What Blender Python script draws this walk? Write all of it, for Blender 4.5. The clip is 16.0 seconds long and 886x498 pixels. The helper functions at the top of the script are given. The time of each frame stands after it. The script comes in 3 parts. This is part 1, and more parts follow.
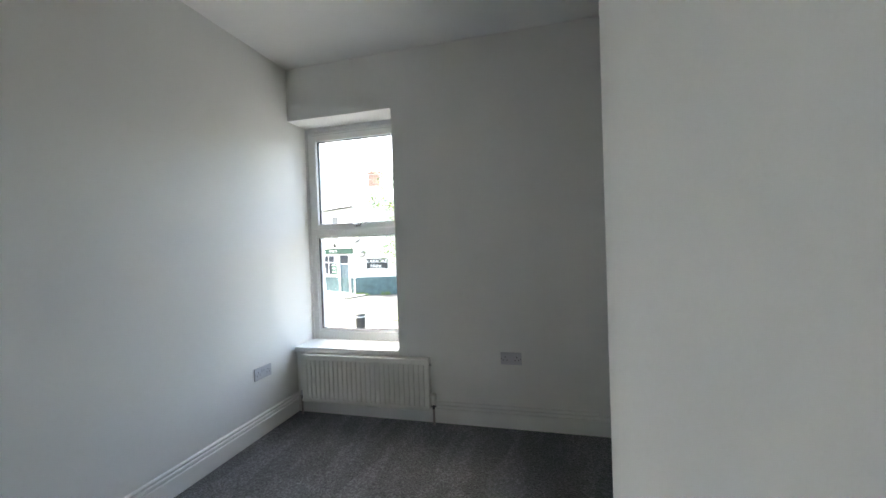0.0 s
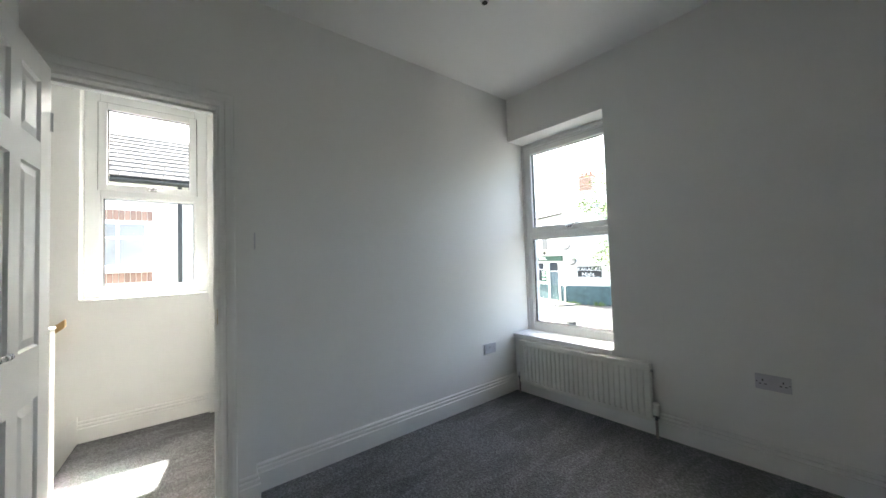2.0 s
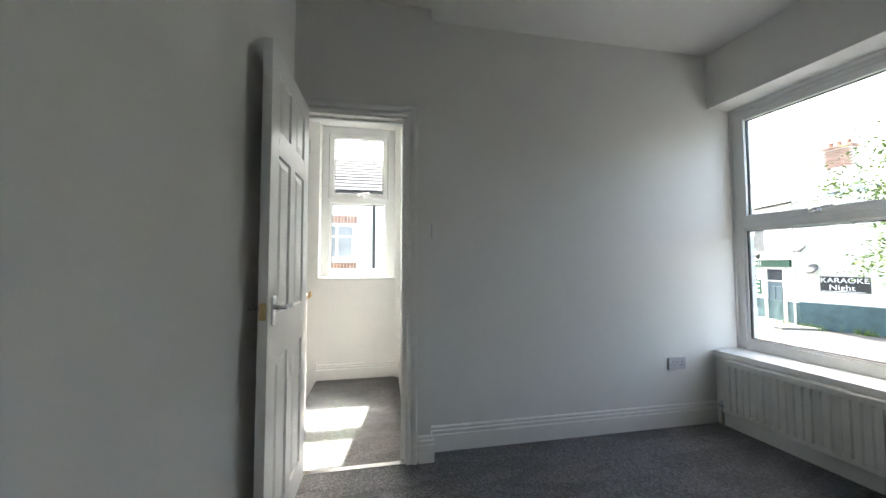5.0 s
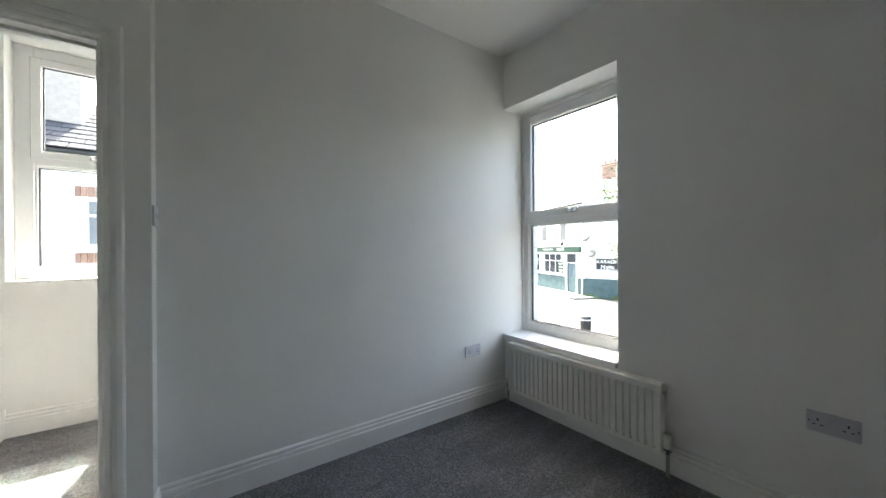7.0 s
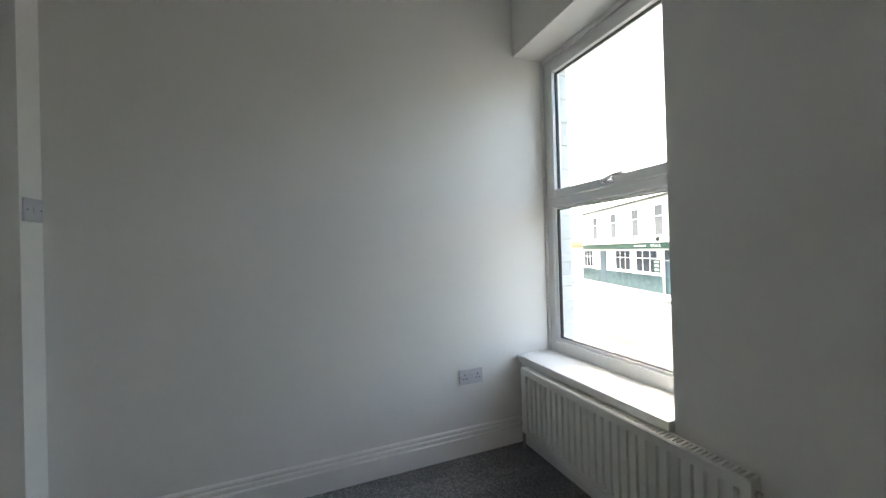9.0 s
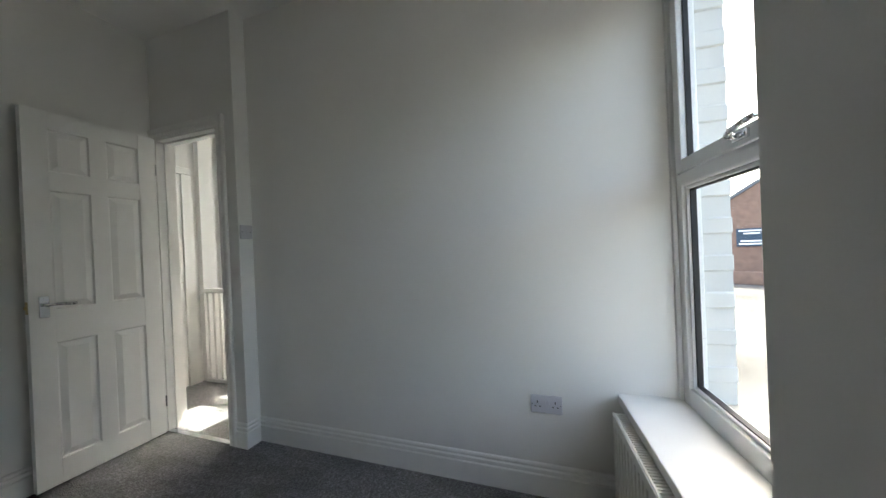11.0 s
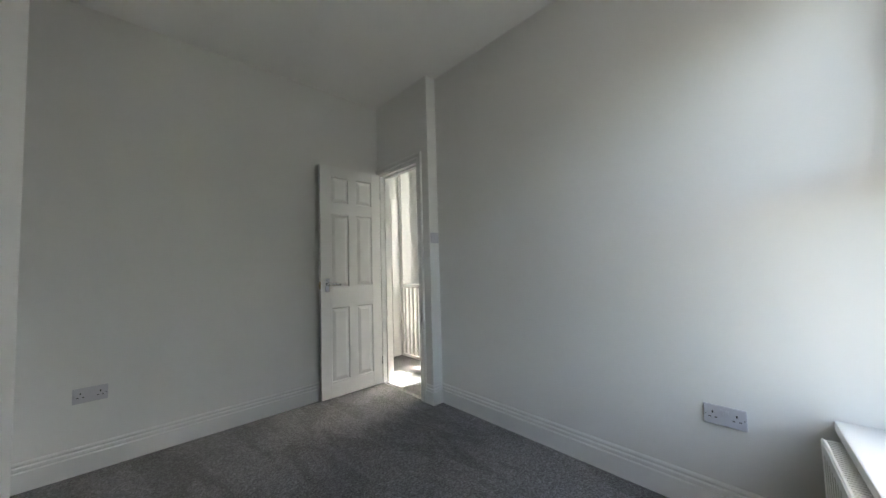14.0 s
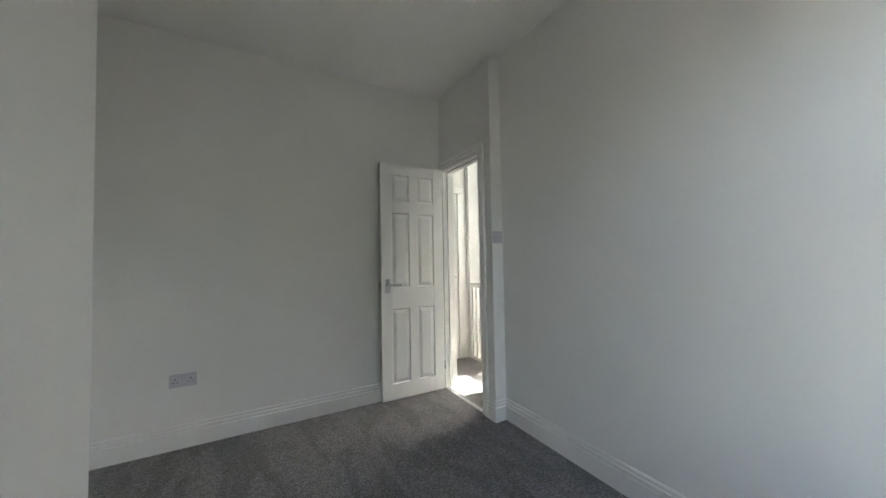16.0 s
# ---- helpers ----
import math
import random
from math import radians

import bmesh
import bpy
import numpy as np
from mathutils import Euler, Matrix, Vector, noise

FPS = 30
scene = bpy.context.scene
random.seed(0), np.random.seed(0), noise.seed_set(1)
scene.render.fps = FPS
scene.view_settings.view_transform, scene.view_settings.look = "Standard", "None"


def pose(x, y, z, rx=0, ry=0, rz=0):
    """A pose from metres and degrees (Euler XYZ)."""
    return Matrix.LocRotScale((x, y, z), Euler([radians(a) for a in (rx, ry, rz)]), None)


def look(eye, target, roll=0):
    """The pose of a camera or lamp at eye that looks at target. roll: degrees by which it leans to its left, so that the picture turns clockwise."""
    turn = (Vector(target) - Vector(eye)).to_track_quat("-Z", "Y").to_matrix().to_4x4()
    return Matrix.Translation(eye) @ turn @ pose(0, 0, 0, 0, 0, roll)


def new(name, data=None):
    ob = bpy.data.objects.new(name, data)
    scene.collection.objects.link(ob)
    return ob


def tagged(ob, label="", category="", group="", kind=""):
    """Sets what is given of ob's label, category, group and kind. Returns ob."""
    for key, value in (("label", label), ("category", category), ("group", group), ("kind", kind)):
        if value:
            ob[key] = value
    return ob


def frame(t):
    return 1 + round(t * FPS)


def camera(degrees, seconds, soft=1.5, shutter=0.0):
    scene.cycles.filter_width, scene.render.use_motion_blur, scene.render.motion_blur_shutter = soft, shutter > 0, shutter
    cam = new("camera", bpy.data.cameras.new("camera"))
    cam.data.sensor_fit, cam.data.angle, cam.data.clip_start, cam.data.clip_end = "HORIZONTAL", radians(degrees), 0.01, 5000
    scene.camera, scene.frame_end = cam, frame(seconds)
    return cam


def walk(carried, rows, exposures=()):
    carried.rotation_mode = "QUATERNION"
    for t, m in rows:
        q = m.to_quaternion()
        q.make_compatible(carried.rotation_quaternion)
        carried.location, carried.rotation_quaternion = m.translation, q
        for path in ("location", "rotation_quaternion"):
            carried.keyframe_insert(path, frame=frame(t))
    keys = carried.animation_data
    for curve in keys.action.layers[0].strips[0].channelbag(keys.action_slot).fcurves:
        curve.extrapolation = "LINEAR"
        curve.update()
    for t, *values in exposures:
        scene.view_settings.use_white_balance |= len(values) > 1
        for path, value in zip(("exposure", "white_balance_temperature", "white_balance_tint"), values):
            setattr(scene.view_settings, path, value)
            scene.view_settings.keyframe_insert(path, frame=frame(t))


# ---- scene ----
cam = camera(107.61, 16.0)
PATH = [
    (0.0, pose(1.992, -2.191, 1.330, 89.27, 2.02, 17.39)),
    (0.5, pose(2.080, -2.151, 1.344, 89.31, 2.64, 28.80)),
    (1.0, pose(2.032, -2.263, 1.327, 90.09, 2.60, 41.72)),
    (1.5, pose(2.076, -2.345, 1.285, 91.20, 2.15, 48.95)),
    (2.0, pose(2.120, -2.427, 1.251, 92.00, 1.84, 53.18)),
    (2.5, pose(2.133, -2.506, 1.245, 91.98, 1.59, 59.20)),
    (3.0, pose(2.113, -2.541, 1.208, 92.87, 1.17, 69.64)),
    (3.5, pose(2.097, -2.605, 1.288, 91.40, 0.89, 77.63)),
    (6.0, pose(2.077, -2.309, 1.138, 92.55, 0.04, 79.98)),
    (6.5, pose(2.007, -2.179, 1.205, 91.13, 0.23, 68.61)),
    (7.0, pose(1.962, -1.922, 1.237, 89.97, 0.34, 56.35)),
    (7.5, pose(1.879, -1.786, 1.232, 89.86, 0.64, 51.71)),
    (8.0, pose(1.894, -1.505, 1.173, 90.60, 0.51, 53.36)),
    (8.5, pose(1.830, -1.318, 1.178, 90.73, 1.01, 61.39)),
    (11.0, pose(1.647, -0.283, 1.233, 89.76, 2.46, 108.88)),
    (11.5, pose(1.728, -0.212, 1.226, 90.47, 2.60, 121.33)),
    (12.0, pose(1.768, -0.200, 1.148, 92.17, 2.57, 129.59)),
    (12.5, pose(1.840, -0.192, 1.116, 92.90, 2.15, 132.81)),
    (13.0, pose(1.886, -0.176, 1.123, 92.79, 2.01, 134.08)),
    (13.5, pose(1.903, -0.136, 1.128, 92.91, 1.74, 135.66)),
    (14.0, pose(1.902, -0.114, 1.148, 92.98, 1.59, 136.88)),
    (14.5, pose(1.889, -0.106, 1.161, 93.12, 1.42, 138.06)),
    (15.0, pose(1.870, -0.150, 1.169, 92.81, 1.55, 139.84)),
    (15.5, pose(1.757, -0.156, 1.099, 94.12, 1.14, 144.63)),
    (16.0, pose(1.642, -0.215, 1.222, 91.93, 1.01, 150.77)),
]
walk(cam, PATH, [(0.0, 4.30, 7100, 5.0), (1.5, 4.22, 7100, 5.0), (3.5, 3.95, 7100, 5.0), (6.5, 4.00, 7100, 5.0), (8.5, 3.93, 7350, 5.0), (11.0, 3.55, 7350, 5.0), (12.5, 3.90, 7350, 5.0), (14.5, 4.05, 7350, 5.0), (16.0, 4.10, 7400, 5.0)])
SKY, SUN = 0.115, 2.3

# ---- light ----
world = bpy.data.worlds.new("sky_world")
scene.world = world
world.use_nodes = True
wn = world.node_tree.nodes
sky = wn.new("ShaderNodeTexSky")
sky.sky_type = "NISHITA"
sky.sun_disc = False
sky.sun_elevation = radians(56)
sky.sun_rotation = radians(-82)
sky.air_density, sky.dust_density, sky.ozone_density = 1.0, 5.0, 1.0
wn["Background"].inputs["Strength"].default_value = SKY
world.node_tree.links.new(sky.outputs["Color"], wn["Background"].inputs["Color"])
sun = new("sun", bpy.data.lights.new("sun", "SUN"))
sun.data.energy, sun.data.angle, sun.data.color = SUN, radians(0.5), (1.0, 0.998, 0.992)
sun.matrix_world = look((-10, 1.3, 15.0), (0, 0, 0))


# ---- materials ----
def mat(name, color, rough=0.6, metal=0.0, vary=0.06, scale=3.0, bump=0.0, bump_scale=120.0, fine=0.0, spec=0.5, rand=0.0, coat=0.0):
    m = bpy.data.materials.new(name)
    m.use_nodes = True
    nt, b = m.node_tree, m.node_tree.nodes["Principled BSDF"]
    n, L = nt.nodes, nt.links
    b.inputs["Roughness"].default_value, b.inputs["Metallic"].default_value = rough, metal
    b.inputs["Specular IOR Level"].default_value = spec
    b.inputs["Coat Weight"].default_value = coat
    co = n.new("ShaderNodeTexCoord")
    a = n.new("ShaderNodeTexNoise")
    a.inputs["Scale"].default_value, a.inputs["Detail"].default_value = scale, 5.0
    L.new(co.outputs["Object"], a.inputs["Vector"])
    r = n.new("ShaderNodeMapRange")
    r.inputs["From Min"].default_value, r.inputs["From Max"].default_value = 0.3, 0.7
    r.inputs["To Min"].default_value, r.inputs["To Max"].default_value = 1 - vary, 1 + vary
    L.new(a.outputs["Fac"], r.inputs["Value"])
    last = r.outputs["Result"]
    f = n.new("ShaderNodeTexNoise")
    f.inputs["Scale"].default_value, f.inputs["Detail"].default_value = bump_scale, 3.0
    L.new(co.outputs["Object"], f.inputs["Vector"])
    if fine:
        g = n.new("ShaderNodeMapRange")
        g.inputs["From Min"].default_value, g.inputs["From Max"].default_value = 0.35, 0.65
        g.inputs["To Min"].default_value, g.inputs["To Max"].default_value = 1 - fine, 1 + fine
        L.new(f.outputs["Fac"], g.inputs["Value"])
        k = n.new("ShaderNodeMath")
        k.operation = "MULTIPLY"
        L.new(last, k.inputs[0])
        L.new(g.outputs["Result"], k.inputs[1])
        last = k.outputs[0]
    if rand:
        oi = n.new("ShaderNodeObjectInfo")
        g = n.new("ShaderNodeMapRange")
        g.inputs["To Min"].default_value, g.inputs["To Max"].default_value = 1 - rand, 1 + rand
        L.new(oi.outputs["Random"], g.inputs["Value"])
        k = n.new("ShaderNodeMath")
        k.operation = "MULTIPLY"
        L.new(last, k.inputs[0])
        L.new(g.outputs["Result"], k.inputs[1])
        last = k.outputs[0]
    mix = n.new("ShaderNodeVectorMath")
    mix.operation = "SCALE"
    mix.inputs[0].default_value = color
    L.new(last, mix.inputs["Scale"])
    L.new(mix.outputs["Vector"], b.inputs["Base Color"])
    if bump:
        bp = n.new("ShaderNodeBump")
        bp.inputs["Strength"].default_value, bp.inputs["Distance"].default_value = bump, 0.004
        L.new(f.outputs["Fac"], bp.inputs["Height"])
        L.new(bp.outputs["Normal"], b.inputs["Normal"])
    return m


def glass_mat():
    m = bpy.data.materials.new("window_glass")
    m.use_nodes = True
    b = m.node_tree.nodes["Principled BSDF"]
    b.inputs["Transmission Weight"].default_value = 1.0
    b.inputs["Roughness"].default_value, b.inputs["IOR"].default_value = 0.0, 1.05
    b.inputs["Base Color"].default_value = (0.97, 0.99, 0.98, 1)
    return m


def carpet_mat():
    """Twist-pile carpet: dark grey tufts, lighter flecks, and brushed patches."""
    m = bpy.data.materials.new("grey_carpet")
    m.use_nodes = True
    nt, b = m.node_tree, m.node_tree.nodes["Principled BSDF"]
    n, L = nt.nodes, nt.links
    b.inputs["Roughness"].default_value = 0.95
    b.inputs["Specular IOR Level"].default_value = 0.1
    b.inputs["Sheen Weight"].default_value = 0.25
    b.inputs["Sheen Roughness"].default_value = 0.6
    co = n.new("ShaderNodeTexCoord")
    tuft = n.new("ShaderNodeTexVoronoi")
    tuft.inputs["Scale"].default_value = 150
    fleck = n.new("ShaderNodeTexNoise")
    fleck.inputs["Scale"].default_value, fleck.inputs["Detail"].default_value = 70, 4
    brush = n.new("ShaderNodeTexNoise")
    brush.inputs["Scale"].default_value, brush.inputs["Detail"].default_value = 5.5, 5
    brush.inputs["Distortion"].default_value = 1.2
    for q in (tuft, fleck):
        L.new(co.outputs["Object"], q.inputs["Vector"])
    nap = n.new("ShaderNodeMapping")
    nap.inputs["Rotation"].default_value = (0, 0, 0.7)
    nap.inputs["Scale"].default_value = (1.0, 0.35, 1.0)
    L.new(co.outputs["Object"], nap.inputs["Vector"])
    L.new(nap.outputs["Vector"], brush.inputs["Vector"])
    ramp = n.new("ShaderNodeValToRGB")
    ramp.color_ramp.elements[0].position, ramp.color_ramp.elements[0].color = 0.26, (0.082, 0.082, 0.089, 1)
    ramp.color_ramp.elements[1].position, ramp.color_ramp.elements[1].color = 0.74, (0.275, 0.274, 0.288, 1)
    mid = ramp.color_ramp.elements.new(0.52)
    mid.color = (0.142, 0.140, 0.147, 1)
    yarn = n.new("ShaderNodeSeparateColor")
    L.new(tuft.outputs["Color"], yarn.inputs["Color"])
    tone = n.new("ShaderNodeMix")
    tone.inputs["Factor"].default_value = 0.45
    L.new(fleck.outputs["Fac"], tone.inputs["A"])
    L.new(yarn.outputs["Red"], tone.inputs["B"])
    L.new(tone.outputs["Result"], ramp.inputs["Fac"])
    r = n.new("ShaderNodeMapRange")
    r.inputs["From Min"].default_value, r.inputs["From Max"].default_value = 0.44, 0.56
    r.inputs["To Min"].default_value, r.inputs["To Max"].default_value = 0.80, 1.13
    L.new(brush.outputs["Fac"], r.inputs["Value"])
    mix = n.new("ShaderNodeVectorMath")
    mix.operation = "SCALE"
    L.new(ramp.outputs["Color"], mix.inputs[0])
    L.new(r.outputs["Result"], mix.inputs["Scale"])
    L.new(mix.outputs["Vector"], b.inputs["Base Color"])
    add = n.new("ShaderNodeMath")
    add.operation = "ADD"
    L.new(tuft.outputs["Distance"], add.inputs[0])
    L.new(fleck.outputs["Fac"], add.inputs[1])
    bp = n.new("ShaderNodeBump")
    bp.inputs["Strength"].default_value, bp.inputs["Distance"].default_value = 0.9, 0.008
    L.new(add.outputs[0], bp.inputs["Height"])
    L.new(bp.outputs["Normal"], b.inputs["Normal"])
    return m


PAINT = mat("white_wall_paint", (0.89, 0.886, 0.868), 0.85, vary=0.02, scale=1.3, bump=0.10, bump_scale=160, spec=0.2)
CEIL = mat("white_ceiling_paint", (0.90, 0.90, 0.89), 0.9, vary=0.02, scale=1.1, bump=0.08, bump_scale=120, spec=0.2)
GLOSS = mat("white_satin_woodwork", (0.90, 0.90, 0.885), 0.32, vary=0.02, scale=4, bump=0.03, bump_scale=60)
UPVC = mat("white_window_plastic", (0.84, 0.85, 0.85), 0.28, vary=0.015, scale=3, bump=0.01, bump_scale=40)
ENAMEL = mat("white_radiator_enamel", (0.84, 0.835, 0.79), 0.3, vary=0.02, scale=5, bump=0.02, bump_scale=90)
PLASTIC = mat("white_socket_plastic", (0.64, 0.63, 0.67), 0.35, vary=0.01, scale=8)
DARK = mat("black_rubber", (0.02, 0.02, 0.022), 0.6)
SLOT = mat("dark_slot", (0.03, 0.03, 0.03), 0.7)
CHROME = mat("polished_chrome", (0.68, 0.69, 0.71), 0.12, 1.0, vary=0.03, scale=20)
BRASS = mat("dull_brass", (0.55, 0.42, 0.2), 0.35, 1.0, vary=0.08, scale=30)
COPPER = mat("worn_pipe_metal", (0.42, 0.38, 0.35), 0.4, 0.8, vary=0.2, scale=30)
PINE = mat("varnished_pine", (0.55, 0.36, 0.17), 0.45, vary=0.15, scale=9, bump=0.05, bump_scale=30)
CARPET = carpet_mat()
GLASS = glass_mat()
RENDER_W = mat("white_painted_render", (0.64, 0.63, 0.585), 0.8, vary=0.06, scale=0.8, bump=0.3, bump_scale=30)
FLAKED = mat("flaking_render", (0.50, 0.47, 0.43), 0.9, vary=0.45, scale=2.2, bump=0.5, bump_scale=20)
WHITE_BRICK = mat("white_painted_brick", (0.62, 0.63, 0.62), 0.7, vary=0.05, scale=8, bump=0.3, bump_scale=60, rand=0.04)
GREEN = mat("dark_green_masonry_paint", (0.045, 0.082, 0.09), 0.75, vary=0.25, scale=2.5, bump=0.2, bump_scale=30)
GREENSIGN = mat("green_sign_board", (0.02, 0.07, 0.045), 0.5, vary=0.1, scale=3)
BLUEDOOR = mat("grey_blue_door_paint", (0.045, 0.075, 0.095), 0.5, vary=0.1, scale=4)
DARKGLASS = mat("dark_window_glass", (0.035, 0.042, 0.05), 0.25, vary=0.3, scale=1.5)
# the sky's reflection in these panes is put into the grey-blue base colour
SKYGLASS = mat("painted_sky_reflection_glass", (0.13, 0.155, 0.18), 0.15, vary=0.35, scale=1.2)
NET = mat("net_curtain", (0.08, 0.085, 0.09), 0.7, vary=0.2, scale=6)
BRICK = mat("red_brick", (0.25, 0.155, 0.12), 0.85, vary=0.22, scale=4, bump=0.4, bump_scale=60, rand=0.25)
MORTAR = mat("pale_mortar", (0.34, 0.31, 0.28), 0.9, vary=0.1, scale=10)
SLATE = mat("grey_slate", (0.16, 0.17, 0.19), 0.7, vary=0.15, scale=4, rand=0.18)
TILE = mat("grey_roof_tile", (0.07, 0.07, 0.076), 0.9, vary=0.12, scale=6, rand=0.12, spec=0.1)
ASPHALT = mat("worn_asphalt", (0.08, 0.08, 0.081), 0.95, vary=0.35, scale=0.45, bump=0.5, bump_scale=50, fine=0.3, spec=0.05)
PAVING = mat("concrete_paving", (0.17, 0.168, 0.163), 0.9, vary=0.18, scale=1.2, bump=0.4, bump_scale=40, fine=0.15, spec=0.08)
DISH = mat("grey_dish_enamel", (0.045, 0.047, 0.05), 0.7, vary=0.15, scale=6)
KERB = mat("stone_kerb", (0.33, 0.32, 0.30), 0.9, vary=0.12, scale=3)
LEAF = mat("fresh_green_leaf", (0.085, 0.135, 0.022), 0.6, vary=0.4, scale=2.0)
BARK = mat("grey_brown_bark", (0.10, 0.08, 0.06), 0.9, vary=0.3, scale=14, bump=0.6, bump_scale=40)
GRASS = mat("grass", (0.10, 0.15, 0.03), 0.9, vary=0.4, scale=6, bump=0.6, bump_scale=60, fine=0.3)
BOARD_W = mat("white_lettering", (0.8, 0.8, 0.8), 0.6)
BLACKM = mat("black_iron", (0.02, 0.02, 0.02), 0.5, vary=0.1)
TERRA = mat("terracotta_pot", (0.2, 0.1, 0.07), 0.8, vary=0.15, scale=6)


# ---- mesh helpers ----
def obj(name, bm, material, parent=None, label=""):
    me = bpy.data.meshes.new(name)
    bmesh.ops.recalc_face_normals(bm, faces=bm.faces)
    bm.to_mesh(me)
    bm.free()
    for q in (material if isinstance(material, (list, tuple)) else [material]):
        me.materials.append(q)
    ob = new(name, me)
    if parent is not None:
        ob.parent = parent
    if label:
        ob["label"] = label
    return ob


def part(name, bm, material, parent, label=""):
    return obj(name, bm, material, parent, label)


def empty(name, m=None):
    ob = new(name)
    if m is not None:
        ob.matrix_basis = m
    return ob


def add_box(bm, x0, x1, y0, y1, z0, z1, bev=0.0, seg=1):
    m = Matrix.LocRotScale(((x0 + x1) / 2, (y0 + y1) / 2, (z0 + z1) / 2), None, (abs(x1 - x0), abs(y1 - y0), abs(z1 - z0)))
    vs = bmesh.ops.create_cube(bm, size=1, matrix=m)["verts"]
    if bev:
        es = list({e for v in vs for e in v.link_edges})
        bmesh.ops.bevel(bm, geom=es, offset=bev, segments=seg, affect="EDGES", profile=0.6)
    return bm


def boxes(*bs, bev=0.0, seg=1):
    bm = bmesh.new()
    for b in bs:
        add_box(bm, *b, bev=bev, seg=seg)
    return bm


def add_cyl(bm, a, b, r0, r1=None, n=16):
    a, b = Vector(a), Vector(b)
    d = b - a
    m = Matrix.Translation((a + b) / 2) @ d.to_track_quat("Z", "Y").to_matrix().to_4x4()
    bmesh.ops.create_cone(bm, cap_ends=True, segments=n, radius1=r0, radius2=r0 if r1 is None else r1, depth=d.length, matrix=m)
    return bm


def cyl(a, b, r0, r1=None, n=16):
    return add_cyl(bmesh.new(), a, b, r0, r1, n)


def smooth(ob):
    for p in ob.data.polygons:
        p.use_smooth = True
    return ob


def run_profile(prof, a, b, out, m0=(0, 0), m1=(0, 0)):
    """A moulding: prof is (distance out from the wall, height); it runs from a to b at floor level; m0 and m1 mitre the ends."""
    bm = bmesh.new()
    a, b, out = Vector((*a, 0)), Vector((*b, 0)), Vector((*out, 0))
    d = (b - a).normalized()
    rings = []
    for base, s in ((a, m0), (b, m1)):
        rings.append([bm.verts.new(base + out * p + d * (s[0] * p) + Vector((0, 0, z))) for p, z in prof])
    n = len(prof)
    for i in range(n):
        bm.faces.new((rings[0][i], rings[0][(i + 1) % n], rings[1][(i + 1) % n], rings[1][i]))
    bm.faces.new(rings[0])
    bm.faces.new(list(reversed(rings[1])))
    return bm


def prism(bm, pts, m, depth):
    """A flat outline (x, z) of a given depth along y, placed by m."""
    f = [bm.verts.new(m @ Vector((x, 0, z))) for x, z in pts]
    g = [bm.verts.new(m @ Vector((x, depth, z))) for x, z in pts]
    n = len(pts)
    bm.faces.new(f)
    bm.faces.new(list(reversed(g)))
    for i in range(n):
        bm.faces.new((f[i], g[i], g[(i + 1) % n], f[(i + 1) % n]))
    return bm


def lettering(name, text, size, m, material, parent, depth=0.004):
    cu = bpy.data.curves.new(name, "FONT")
    cu.body, cu.size, cu.extrude, cu.align_x, cu.align_y = text, size, depth, "CENTER", "CENTER"
    tmp = bpy.data.objects.new(name, cu)
    scene.collection.objects.link(tmp)
    bpy.context.view_layer.update()
    me = bpy.data.meshes.new_from_object(tmp.evaluated_get(bpy.context.evaluated_depsgraph_get()))
    bpy.data.objects.remove(tmp)
    me.materials.clear()
    me.materials.append(material)
    ob = new(name, me)
    ob.parent = parent
    ob.matrix_basis = m
    return ob


def ring_wall(out, hole, t0, t1, axis):
    """A wall slab with one rectangular opening. out and hole are (u0, u1, z0, z1); the slab spans t0 to t1 along axis."""
    bm = bmesh.new()

    def put(u, z, t):
        return bm.verts.new((u, t, z) if axis == "y" else (t, u, z))
    r = []
    for t in (t0, t1):
        for q in (out, hole):
            r.append([put(q[0], q[2], t), put(q[1], q[2], t), put(q[1], q[3], t), put(q[0], q[3], t)])
    for i in range(4):
        j = (i + 1) % 4
        for a, b in ((0, 1), (2, 3), (0, 2), (1, 3)):
            bm.faces.new((r[a][i], r[a][j], r[b][j], r[b][i]))
    return bm


RW = pose(0, 0, 0, 0, 0, 4.93)     # the window wall is not quite square to the side wall


def turned(ob):
    ob.matrix_basis = RW @ ob.matrix_basis
    return ob


# ---- structure of the bedroom ----
H = 2.813
YB = -3.005          # back wall
XD = 0.101          # face of the wall that holds the door
DY0, DY1 = -2.963, -2.344   # door opening
DH = 2.095          # head of the door opening
NIB = -2.193        # where the door wall steps back to the side wall
CX, CY0, CY1 = 2.21, -1.97, -0.85   # chimney breast
XE = 2.56
WX1, WZ0, WZ1 = 0.901, 0.524, 2.39   # bedroom window opening
LX, LY = -1.44, -2.31     # landing: far wall and side wall


def structure(name, bm, material, label, category):
    return tagged(obj(name, bm, material), label, category, kind="structure")


structure("floor", prism(bmesh.new(), [(-1.46, -3.15), (-0.68, -3.15), (-0.68, -3.8), (2.62, -3.8), (2.62, 0.4), (-1.46, 0.1)], pose(0, 0, 0, -90, 0, 0), 0.2), CARPET, "dark grey twist-pile carpet over bedroom and landing", "floor")
structure("ceiling", boxes((-1.75, 2.75, -5.2, 0.66, H, H + 0.12)), CEIL, "plain white painted ceiling", "ceiling")
structure("wall_west", boxes((-0.12, 0.0, NIB, 0.20, -0.2, H)), PAINT, "white painted plaster wall beside the window", "wall")
structure("wall_door", prism(bmesh.new(), [(DY1, -0.2), (NIB, -0.2), (NIB, H), (YB, H), (YB, -0.2), (DY0, -0.2), (DY0, DH), (DY1, DH)], Matrix.Translation((XD, 0, 0)) @ pose(0, 0, 0, 0, 0, 90), XD + 0.02), PAINT, "white painted plaster wall with the doorway", "wall")
